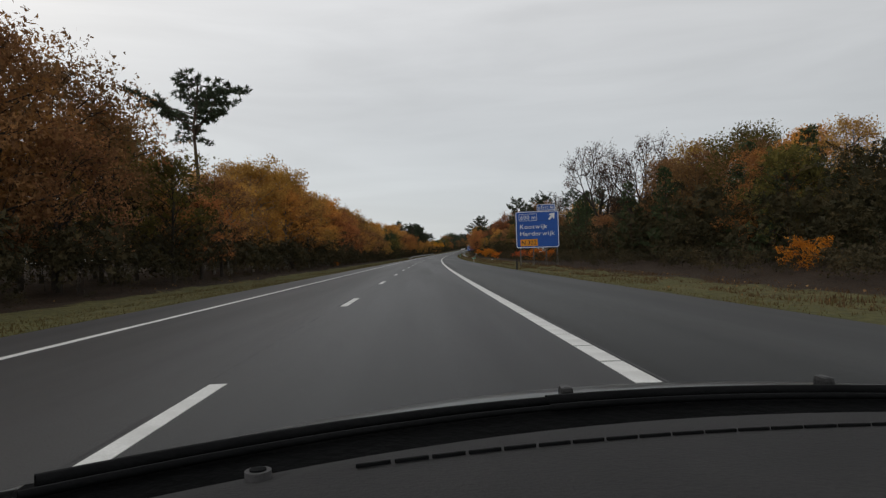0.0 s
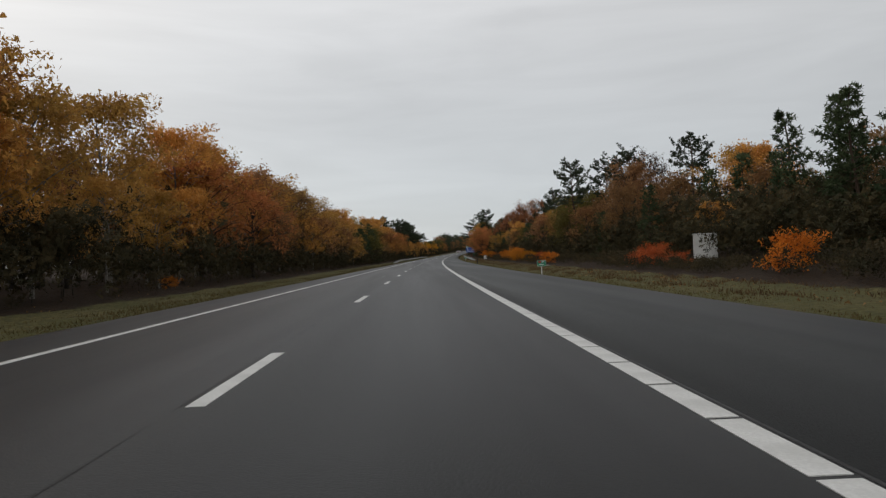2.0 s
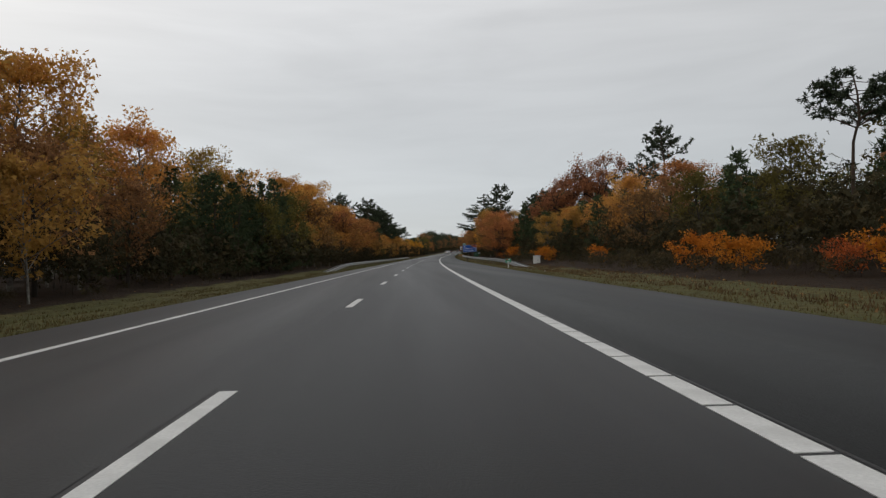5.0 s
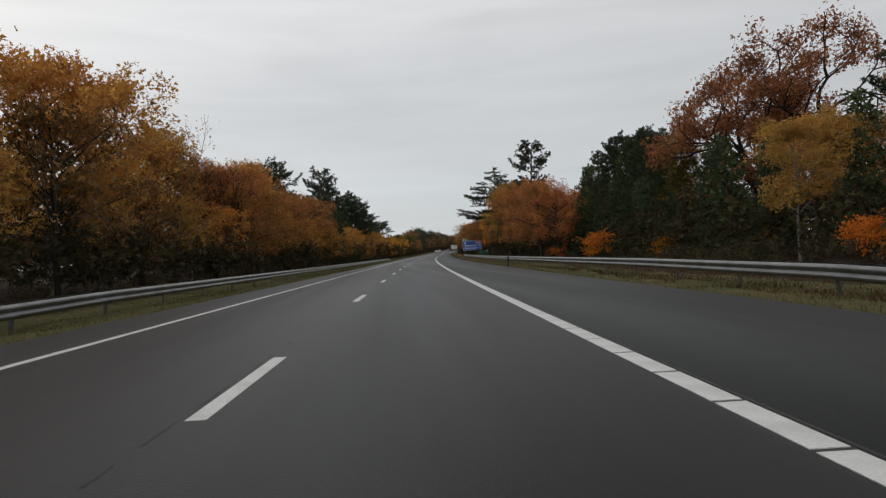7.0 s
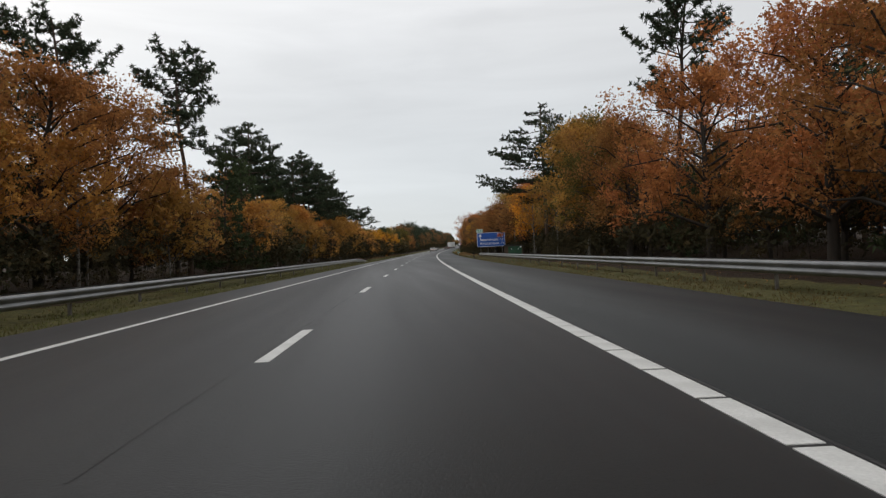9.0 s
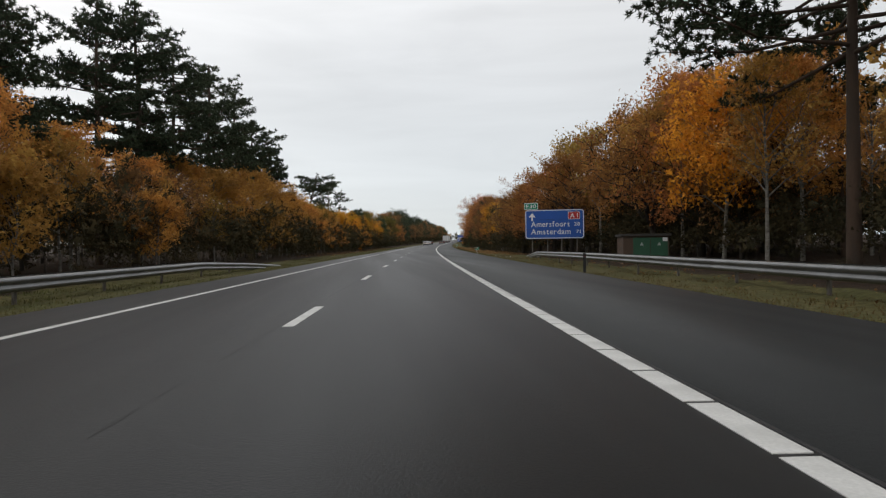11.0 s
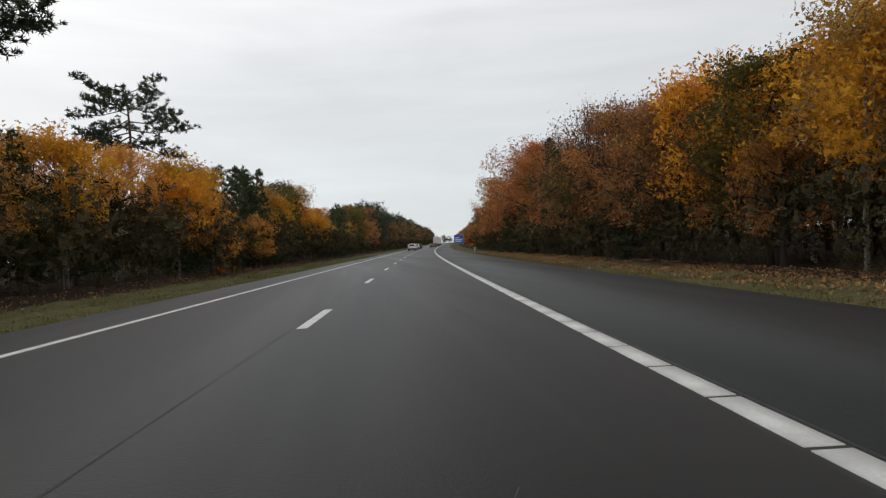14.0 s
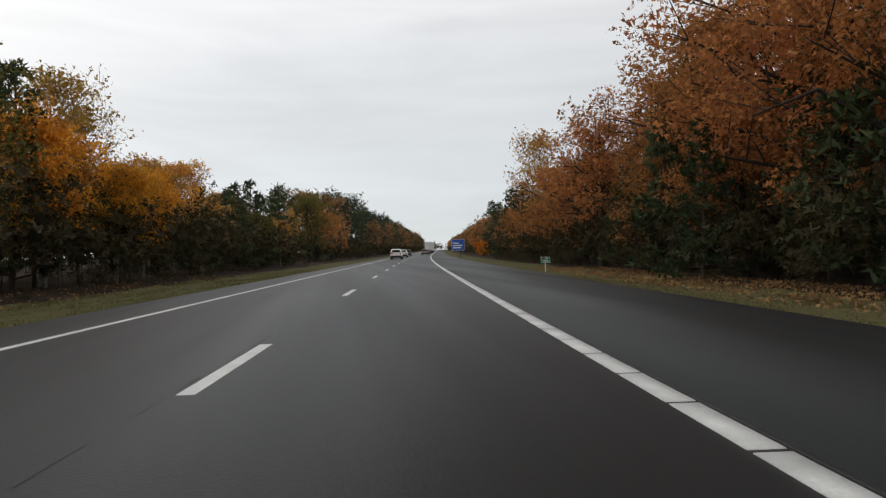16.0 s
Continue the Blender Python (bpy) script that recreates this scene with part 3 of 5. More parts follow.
def scots(seed, n, height, base, radius, limbs, shape="dome", tuft=0.25, fat=0.085, needles=15, stem=0.2, rise=0.22, lean=0.0, wander=0.1):
    """A pine: trunk, curved limbs with side branches, and dense needle tufts along their outer halves."""
    rg = np.random.default_rng(seed)
    bag = {"v": [], "f": [], "n": 0}
    w = np.linspace(0, 1, 9)
    z = -0.3 + (height * 0.97 + 0.3) * w
    off = np.cumsum(rg.normal(0, wander, (9, 2)), 0) * w[:, None]
    off[:, 0] += lean * height * w ** 1.6
    trunk = np.column_stack([off, z])
    tube(bag, trunk, stem, stem * 0.24, 8 if n > 0.5 else 5)
    tips, aims = [], []
    for i in range(limbs):
        v = (i + rg.random()) / limbs
        z0 = height * (base + (0.95 - base) * v)
        p0 = np.array([np.interp(z0, z, trunk[:, 0]), np.interp(z0, z, trunk[:, 1]), z0])
        if shape == "cone":
            prof = radius * ((1 - v) ** 0.95 + 0.05)
        elif shape == "broad":
            prof = radius * (1 - v ** 2.4) * 0.95 + 0.35
        elif shape == "flat":
            prof = radius * (0.45 + 0.55 * rg.random())
        else:
            prof = radius * (0.28 + 0.72 * math.sin(math.pi * (0.2 + 0.74 * v)))
        ln = prof * rg.uniform(0.55, 1.2)
        az = i * 2.4 + rg.normal(0, 0.5)
        dr = np.array([math.cos(az), math.sin(az), 0.0])
        across = np.array([-dr[1], dr[0], 0.0])
        p2 = p0 + dr * ln + np.array([0, 0, ln * (rise * (0.3 + 1.3 * v) + rg.normal(0, 0.3 if shape == "dome" else 0.13))])
        if shape == "flat":
            p2[2] = max(z0 - 0.1, height * (0.985 - 0.10 * (ln / radius) ** 2 - 0.17 * rg.random()))
        p1 = (p0 + p2) / 2 + np.array([0, 0, -0.08 * ln]) + across * rg.normal(0, 0.08 * ln)
        r = stem * 0.36 * (1 - 0.6 * v)
        tube(bag, [p0, p1, p2], r, 0.014, 5 if n > 0.5 else 3)
        forks = 3 + int(ln * 2.2)
        for k in range(forks):
            f = 0.34 + 0.66 * (k + rg.random()) / forks
            c0 = p0 + (p1 - p0) * 2 * f if f < 0.5 else p1 + (p2 - p1) * (2 * f - 1)
            d = dr * 0.6 + across * (1 if k % 2 else -1) * rg.uniform(0.4, 1.0) + np.array([0, 0, rg.uniform(-0.2, 1.1) if shape == "dome" else rg.uniform(-0.05, 0.4)])
            d /= np.linalg.norm(d)
            long = (0.34 + 0.4 * ln * (1.15 - f)) * rg.uniform(0.7, 1.25)
            c1 = c0 + d * long
            if n > 0.5 and shape != "cone":
                tube(bag, [c0, c1], 0.02, 0.008, 3)
            m = 1 + int(long / 0.24)
            for j in range(m):
                tips.append(c0 + (c1 - c0) * (j + 1) / m + rg.normal(0, 0.06, 3))
                aims.append(d * 0.6 + np.array([0, 0, 0.6]))
        tips.append(p2)
        aims.append(dr * 0.5 + np.array([0, 0, 0.7]))
    for k in range(7):
        tips.append(trunk[-1] + np.array([*rg.normal(0, 0.14, 2), -0.16 * k]))
        aims.append(np.array([0, 0, 1.0]))
    tips, aims = np.array(tips), np.array(aims)
    if n < 0.15:
        keep = rg.random(len(tips)) < 0.36
        tips, aims = tips[keep], aims[keep]
    each = max(2, round(needles * n))
    grow = min(2.3, (needles * min(1.0, max(n, 0.05)) / each) ** 0.5 * min(n, 1.0) ** -0.5)
    c, a = np.repeat(tips, each, 0), np.repeat(aims, each, 0)
    d = unit(rg, len(c)) + 0.55 * a
    d /= np.linalg.norm(d, axis=1, keepdims=True) + 1e-9
    b = np.cross(d, unit(rg, len(c)))
    b /= np.linalg.norm(b, axis=1, keepdims=True) + 1e-9
    size = (tuft * grow * (0.7 + 0.6 * rg.random(len(c))))[:, None]
    wide = fat * grow / 2
    lv = np.stack([c + 0.12 * size * d - b * wide, c + 0.12 * size * d + b * wide, c + size * d], 1).reshape(-1, 3)
    return np.concatenate(bag["v"]), np.concatenate(bag["f"]), lv


# kind: maker, leaf, bark, height of the model, label
KINDS = {
    "gold": (lambda sd, n: broadleaf(sd, 10, 0.27, 2.1, 27, int(7600 * n), 0.138 / n ** 0.4, 0.31, 0.75, stem=0.11), "gold", "birch", 10, "slender birch with golden autumn leaves at the wood's edge", "birch"),
    "golden": (lambda sd, n: broadleaf(sd, 7, 0.26, 2.0, 28, int(8500 * n), 0.128 / n ** 0.4, 0.32, 0.75, stem=0.09), "bright", "birch", 7, "young birch full of bright golden leaves", "birch"),
    "pale": (lambda sd, n: broadleaf(sd, 10, 0.28, 1.7, 24, int(4200 * n), 0.12 / n ** 0.4, 0.30, 1.0, twigs=round(2 * n), stem=0.10), "pale", "birch", 10, "thinning birch with pale yellow leaves and bare twigs", "birch"),
    "rust": (lambda sd, n: broadleaf(sd, 11, 0.14, 3.4, 34, int(14000 * n), 0.125 / n ** 0.4, 0.36, 0.5, stem=0.24, lean=0.5), "rust", "oak", 11, "broad oak with rust-brown autumn leaves", "oak"),
    "bigoak": (lambda sd, n: forked(sd, n, 13.5, 0.26, 6.2, int(25000 * n), 0.145 / n ** 0.5, 0.33, 0.44, 6), "russet", "oak", 13.5, "great spreading oak with rust-brown leaves", "oak"),
    "rustthin": (lambda sd, n: forked(sd, n, 11, 0.26, 3.9, int(5200 * n), 0.15 / n ** 0.5, 0.34, 0.24, 5), "rust", "oak", 11, "half-bare oak with sparse rust-brown leaves", "oak"),
    "brown": (lambda sd, n: broadleaf(sd, 10, 0.14, 2.8, 28, int(8000 * n), 0.14 / n ** 0.4, 0.42, 0.7, twigs=round(n), stem=0.16), "brown", "oak", 10, "deciduous tree with dull brown withered leaves", "tree"),
    "olive": (lambda sd, n: broadleaf(sd, 10, 0.15, 2.6, 28, int(8500 * n), 0.138 / n ** 0.4, 0.42, 0.7, stem=0.15), "olive", "oak", 10, "deciduous tree with olive green and yellow leaves", "tree"),
    "bare": (lambda sd, n: forked(sd, n, 11, 0.24, 3.0, int(1200 * n), 0.10 / n ** 0.5, 0.3, 0.2, 6, 0.14), "brown", "oak", 11, "nearly bare tree with dark branching twigs", "tree"),
    "oakthin": (lambda sd, n: forked(sd, n, 12, 0.3, 3.7, int(5600 * n), 0.10 / n ** 0.5, 0.2, 0.4, 7, 0.22), "umber", "oak", 12, "old oak with dark branches and few brown leaves", "oak"),
    "pine": (lambda sd, n: scots(sd, n, 15, 0.54, 2.6, 34, stem=0.19, rise=0.42, wander=0.16), "pine", "pine", 15, "tall Scots pine with bare trunk and dark crown", "pine"),
    "bigpine": (lambda sd, n: scots(sd, n, 15, 0.36, 4.0, 46, "broad", tuft=0.24, fat=0.085, stem=0.22, rise=0.16), "pine", "pine", 15, "broad dark pine with heavy low-hanging branches", "pine"),
    "widepine": (lambda sd, n: scots(sd, n, 17, 0.38, 6.3, 46, "broad", tuft=0.19, fat=0.062, needles=22, stem=0.24, rise=0.06), "pine", "pine", 17, "tall dark pine with wide, drooping branches over a bare trunk", "pine"),
    "flat": (lambda sd, n: scots(sd, n, 12, 0.64, 3.5, 21, "flat", stem=0.17, wander=0.16), "pine", "pine", 12, "lone Scots pine with a flat, open crown", "pine"),
    "tierpine": (lambda sd, n: scots(sd, n, 13, 0.64, 3.7, 22, stem=0.18, rise=0.08, wander=0.13), "pine", "pine", 13, "lone Scots pine with layered dark branches", "pine"),
    "leanpine": (lambda sd, n: scots(sd, n, 12, 0.62, 3.7, 22, "flat", stem=0.2, lean=0.16, wander=0.14), "pine", "pine", 12, "leaning Scots pine with a wide open crown", "pine"),
    "ypine": (lambda sd, n: scots(sd, n, 9, 0.03, 2.15, 50, "cone", 0.25, 0.095, 9, 0.12, 0.5), "ypine", "pine", 9, "bushy young pine, dark green down to the ground", "pine"),
    "shrub": (lambda sd, n: broadleaf(sd, 2.2, 0.05, 1.2, 18, int(1700 * n), 0.13 / n ** 0.5, 0.2, 0.7, stem=0.03), "orange", "oak", 2.2, "small shrub with bright orange leaves on the verge", "shrub"),
    "redshrub": (lambda sd, n: broadleaf(sd, 1.8, 0.05, 1.6, 18, int(1700 * n), 0.12 / n ** 0.5, 0.2, 0.45, stem=0.03), "red", "oak", 1.8, "low spreading shrub with reddish leaves", "shrub"),
    "sapling": (lambda sd, n: broadleaf(sd, 5, 0.12, 1.5, 20, int(2600 * n), 0.16 / n ** 0.5, 0.26, 0.8, stem=0.05), "gold", "birch", 5, "young birch with golden leaves before the wood", "birch"),
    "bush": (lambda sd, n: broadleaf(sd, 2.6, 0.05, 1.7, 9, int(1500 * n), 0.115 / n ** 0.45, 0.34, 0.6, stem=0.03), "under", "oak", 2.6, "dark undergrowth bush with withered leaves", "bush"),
}
GROUPS = {"birch": "birches along the road", "oak": "oaks along the road", "tree": "mixed trees along the road", "pine": "pines along the road", "shrub": "shrubs on the verge", "bush": "undergrowth bushes at the wood's edge"}
MODELS = {}
PLANTED = {}
pick_rng = random.Random(11)


def model(kind, k, detail):
    """Mesh data of one model: wood, leaves."""
    key = (kind, k, detail)
    if key not in MODELS:
        wv, wf, lv = KINDS[kind][0](100 * k + len(kind) * 7 + 3, detail)
        MODELS[key] = (wv, wf, lv)
    return MODELS[key]


def plant(kind, s, x, height, detail=1.0, variants=3, turn=None):
    """One tree: trunk and crown under an empty at its foot."""
    k = pick_rng.randrange(variants)
    spec = KINDS[kind]
    wood, _, foliage = model(kind, k, detail)
    f = (height - 0.24 - float(drop(np.array(float(x))))) / max(float(np.partition(foliage[:, 2], -25)[-25]), float(wood[:, 2].max()) - 0.2)
    m = at(s, x, float(drop(np.array(float(x)))) - 0.02, pick_rng.uniform(0, 360) if turn is None else turn, f)
    key = (kind, k, detail)
    if key in PLANTED:
        first, f0 = PLANTED[key]
        return copy_thing(first, m @ Matrix.Scale(1 / f0, 4))
    wv, wf, lv = model(*key)
    name = {"shrub": "shrub", "bush": "bush"}.get(spec[5], spec[5] + "_tree" if spec[5] != "tree" else "tree")
    root = thing(name, m, spec[4], spec[5], GROUPS[spec[5]])
    stem = part("trunk" if spec[5] not in ("shrub", "bush") else "stem", tri_mesh("trunk", wv, wf, [BARK[spec[2]]]), None, root)
    stem.data.shade_smooth()
    part("crown", tri_mesh("crown", lv, np.arange(len(lv)).reshape(-1, 3), [LEAF[spec[1]]]), None, root)
    PLANTED[key] = root, f
    return root


# trees that stand out, by kind: metres along the road, x, height
STAND = {
    ("widepine", "east"): [(334.6, 16.6, 18.6)],
    ("golden", "east"): [(345, 16.8, 9.9), (417, 14.5, 7.9), (422, 14.2, 8.2), (413, 14.6, 7.6)],
    ("golden", "west"): [(434, -11.8, 6.2), (438, -13.3, 7.9), (423, -12.3, 6.8), (480, -12.2, 6.0), (485, -13, 6.4), (475, -12.8, 7.6), (462.5, -13.6, 7.4)],
    ("bare", "west"): [(148, -15, 11.2), (153, -15.5, 11.6), (247.6, -14.2, 12.6), (403, -16, 9.3), (406.5, -16.6, 9.9)],
    ("bigpine", "west"): [(326.6, -16.5, 16), (331, -19.5, 16.5), (335, -17, 15), (342, -17, 13), (352, -17, 16), (356, -16.5, 17.3), (364, -17, 17), (371, -16.5, 17.2), (378.5, -16.5, 16.3), (387, -17, 15), (393.4, -16.7, 13)],
    ("brown", "west"): [(18, -14.5, 11.0), (116, -15, 10.8), (131, -15, 10.7), (25, -15, 11.6), (22, -13.2, 7.5)],
    ("leanpine", "west"): [(422.5, -18.4, 13.1, 0)],
    ("tierpine", "west"): [(440, -16.9, 13.7)],
    ("flat", "west"): [(50, -17, 17.2)],
    ("gold", "west"): [(322, -14, 7.5), (328, -13.5, 7.0), (335, -13.5, 7.6), (343, -14, 7.2), (349, -13.3, 6.6), (356, -14, 7.5), (362, -13.4, 7.2), (368, -13.6, 7.8), (59, -15, 11.4), (63, -15, 11.1), (69, -15, 11.9), (102, -15, 10.7), (114, -15, 9.7), (121, -15, 11.1), (140, -15, 10.7), (166, -15, 10.6), (178, -15, 10.0), (194, -15, 9.5), (258, -14, 10.8), (374, -13.5, 8.7), (384, -13.5, 7.5), (402, -13.5, 6.9), (442, -13.5, 7.6), (483, -13.5, 6.7), (491, -13.5, 7.8), (420, -13.5, 6.2), (431, -14, 7.5), (88, -15, 11.0), (97, -15, 11.2), (277, -15.5, 10), (73, -15, 11.2), (78, -15.3, 10.6), (378, -13, 8.0), (390, -13.2, 7.4), (396, -12.8, 6.6), (383, -12.5, 6.5), (401, -12.6, 6.2), (221, -16, 12.3), (227, -14.8, 11.4), (234, -15, 12.6), (409, -12.6, 6.6)],
    ("olive", "west"): [(469, -13.5, 9.2), (541, -13.5, 9.7), (406.5, -13.4, 7.3), (416, -14, 7.4)],
    ("pale", "west"): [(52, -15, 10.2), (107, -15.5, 10.9), (132, -16, 11), (138.6, -16.7, 11.6), (190, -15, 10.2), (397, -13.5, 7.1), (461, -13.5, 8.3), (476, -13.5, 9.5), (480, -14, 8.7), (243, -16, 11)],
    ("pine", "west"): [(285.9, -19.1, 15.2), (293.6, -18.2, 16.2), (296.3, -12.6, 15.2), (345, -19, 14)],
    ("rust", "west"): [(250, -14.5, 9.5), (257, -14, 10), (265, -14, 9), (273, -13.5, 9.3), (281, -13.3, 9.6), (289, -14, 10)],
    ("rustthin", "west"): [(32, -15.5, 11.2), (263, -14.5, 9.6), (246.5, -14.2, 11)],
    ("ypine", "west"): [(186, -14, 7.4), (191, -13, 7.6), (196, -14, 9.2), (200, -12.5, 8.6), (205, -13.5, 9.4), (208, -12.8, 8), (281, -15.5, 11), (300, -11.5, 8.6), (306, -12, 9), (311, -13, 9.5), (324, -13, 9.5), (426, -13.5, 6.7), (453, -13, 8.7), (458, -13.5, 9.1), (474, -13.5, 9.1), (503, -13.5, 6.9), (510, -13.5, 8.4), (523, -13.5, 9), (189, -12.2, 6.4), (194, -12.6, 7.2), (203, -11.9, 7.0), (447.5, -13.2, 8.2), (452, -12.6, 8.0), (421, -13, 6.3), (449, -13, 8.4), (456, -14.5, 8.8), (464.5, -13, 8.4), (462, -12.4, 6.5), (403, -13.6, 7.0), (412, -13.4, 6.8)],
    ("bare", "east"): [(432, 13, 9), (439, 13.2, 10.4), (443, 13, 9.4), (448, 13.5, 10.7), (402, 13.8, 8.2), (408, 13.4, 8.2)],
    ("bigoak", "east"): [(243, 26.6, 16.4)],
    ("bigpine", "east"): [(535, 15.4, 9.8), (527, 15.6, 10.2), (541, 16, 9.4)],
    # 117, 122, 129: rust trees in shade, which the brown leaf colour stands for
    ("brown", "east"): [(50, 22.5, 9.3), (45.5, 23.5, 9.2), (54.5, 25, 9.8), (42, 21, 7.6), (129, 24.5, 10.5), (122, 23.5, 11), (117, 21, 8), (398, 13.6, 7.3), (424, 13, 7.8), (440, 14.5, 10.2), (36, 23, 8.2)],
    ("flat", "east"): [(173, 24.5, 10.5)],
    ("gold", "east"): [(97.5, 21.4, 4.6), (32, 24, 8.1), (102, 27, 9.4), (108.5, 28.6, 10), (199, 20.5, 8.5), (208.6, 20.7, 7.1), (223, 17, 6.4), (341, 18.5, 10), (313.5, 16.6, 12.6), (315.5, 16.8, 13.2), (356, 20.5, 11.5), (158, 22.5, 8.5), (352, 17.5, 10.6), (358, 18, 11), (228.8, 21.2, 7.3), (231, 22.6, 7.9), (227.2, 21.8, 7.0), (233.5, 23.4, 8.2)],
    ("oakthin", "east"): [(58.5, 23.3, 12.6), (64.5, 20.9, 13.0), (129, 28, 13)],
    ("olive", "east"): [(39, 24, 9.6), (316.5, 18, 13.8), (310, 17, 10.6), (439, 13, 7.8), (418, 13.6, 7.4), (146, 22, 9.3), (152, 23.5, 9.8), (140, 24, 9.5)],
    ("pale", "east"): [(28, 24, 7.8), (47, 24, 10), (164, 25, 10.3), (247, 22, 9.5), (320, 24, 13), (376, 17.5, 11.9), (384, 17.5, 12.5), (413, 13.5, 7.6), (515, 15, 13.3), (369, 17, 11.8), (338.5, 15.6, 9.2), (394.5, 14.2, 8.9)],
    ("pine", "east"): [(118, 28.2, 12.9), (127.2, 24.5, 13.4), (134.2, 20, 12.9), (136, 24.2, 13.6), (156, 26, 12), (224, 33, 17.6), (230.5, 31.3, 14.3), (232.5, 29.3, 12.6), (267.6, 27, 13.8), (294.6, 17.5, 17.5), (297.6, 31, 16.5), (308, 40, 21), (342, 21, 13), (262, 22, 12.4), (255.5, 22.4, 11.6), (269.5, 25, 13.7), (258.5, 25, 12.2), (331.5, 17.4, 16.0)],
    ("rust", "east"): [(31, 21, 6.8), (207, 28, 10.5), (265, 15.8, 7.8), (271, 15, 9), (277, 16, 10), (288, 16.5, 10.8), (303, 17, 11), (387, 13, 8.2), (463, 14.2, 10.6), (468, 15.0, 12.7), (474, 15.6, 12.5), (485, 17.5, 12), (426, 13.4, 7.9), (433, 14, 8.8), (372, 15.2, 9.6), (377, 14.6, 9.4), (382, 14, 8.8), (480.5, 17.8, 13), (350.5, 18, 11.4), (345.5, 20, 11.5)],
    ("rustthin", "east"): [(360, 18, 13.5), (355, 16.5, 12.1)],
    ("ypine", "east"): [(40, 18.5, 7), (50, 19, 7), (75, 20, 7.5), (79, 22, 8.4), (84, 23, 9), (92, 27, 10.4), (97, 27, 10.5), (105, 19.5, 6.5), (215, 18.5, 5), (222, 19, 5.5), (272, 28, 13.5), (281, 30, 16), (430, 13, 5), (451, 13.5, 10), (470.5, 11.7, 5.9), (496, 15, 9.5), (544, 15, 10.3), (548, 14, 8.5), (566, 14.5, 10), (246, 19.5, 8), (251, 19.5, 9.2), (255.5, 20, 10.7), (259, 23, 11.8), (263.5, 20, 10.9), (268, 20, 9.8), (272, 21, 10.6), (35, 22, 7.8), (28, 22, 7.4), (33, 20.5, 6)],
    ("sapling", "verge"): [(448.5, -10.7, 4.2), (437, -10.8, 4.6), (410, -11, 4.4), (395, -10.8, 4.6), (368, -11, 5), (345, -11, 4.2), (334, -11.2, 4.5), (160, -10.8, 5.2), (305, -11.5, 6), (290, -11.5, 6), (450.5, -11.6, 4.6)],
    ("shrub", "verge"): [(75.3, 14.5, 1.9), (152, 14.5, 2.4), (148, 14.2, 2.0), (145, 13.8, 1.8), (156, 14.8, 2.2), (165, 14.5, 1.8), (116.4, 13.4, 1.5), (85.5, -10.9, 0.9), (437.6, -10.6, 0.8), (441, -10.8, 0.7), (249.8, 15.6, 2.7), (18, 15.5, 1.6), (171, 15, 2.2), (70, 15.5, 1.6), (560, 12.5, 3.2), (566, 13, 2.4), (195, 16.6, 1.9), (231, 20.5, 2.4), (217, 16.0, 2.0), (240, 17.5, 1.9), (212.5, 14.7, 2.1)],
    ("redshrub", "verge"): [(140, 16, 1.6), (136, 15.4, 1.4), (66, 14.5, 1.4), (160, 16, 1.6), (262, 15, 1.8), (88, 15.3, 1.2), (98, 18, 1.7), (101, 19, 1.9)],
}
for (kind, _), rows in STAND.items():
    for s, x, h, *turn in rows:
        plant(kind, s, x, h, turn=turn[0] if turn else None)

# height of the wood's skyline along either side, and what grows where
SKY_L = ([0, 30, 60, 110, 150, 190, 225, 260, 300, 330, 370, 400, 430, 470, 520, 580, 620, 680, 760, 1200], [10.5, 10.8, 11.2, 10.8, 10.8, 9.8, 11.5, 9.5, 8.6, 7.4, 7.6, 6.8, 6.5, 8.3, 9.4, 13.6, 15, 15, 15.5, 16])
SKY_R = ([0, 60, 100, 150, 200, 240, 280, 320, 360, 400, 430, 460, 490, 540, 620, 1200], [7.5, 8, 8.6, 8.8, 8.5, 9.5, 10, 11, 10.4, 8.8, 9, 10.5, 12, 9.5, 10.5, 12])
MIX_L = [(42, "brown brown rust olive"), (178, "gold gold gold pale rust gold brown"), (214, "ypine ypine olive ypine"), (240, "gold gold gold brown ypine"), (300, "gold gold rust brown"), (372, "gold brown pale gold brown"), (440, "gold gold brown ypine pale"), (520, "ypine gold olive ypine brown"), (560, "ypine pine olive rust gold"), (1300, "pine pine ypine bigpine brown pine")]
MIX_R = [(62, "ypine olive ypine brown ypine"), (135, "ypine olive brown ypine brown"), (235, "ypine ypine olive brown"), (276, "ypine ypine olive ypine"), (312, "rust rust ypine"), (370, "gold brown pale brown olive"), (460, "brown rust brown bare rust"), (510, "rust rust ypine"), (1300, "ypine rust ypine brown pine")]
EDGE_R = ([0, 60, 120, 200, 240, 328, 336, 370, 378, 400, 1300], [18.5, 18.8, 18.8, 18.5, 18, 16, 17.5, 17.5, 13, 12.6, 13.4])
fill = random.Random(4)
LOW = []


def mix_at(table, s):
    return fill.choice(next(k for top, k in table if s < top).split())


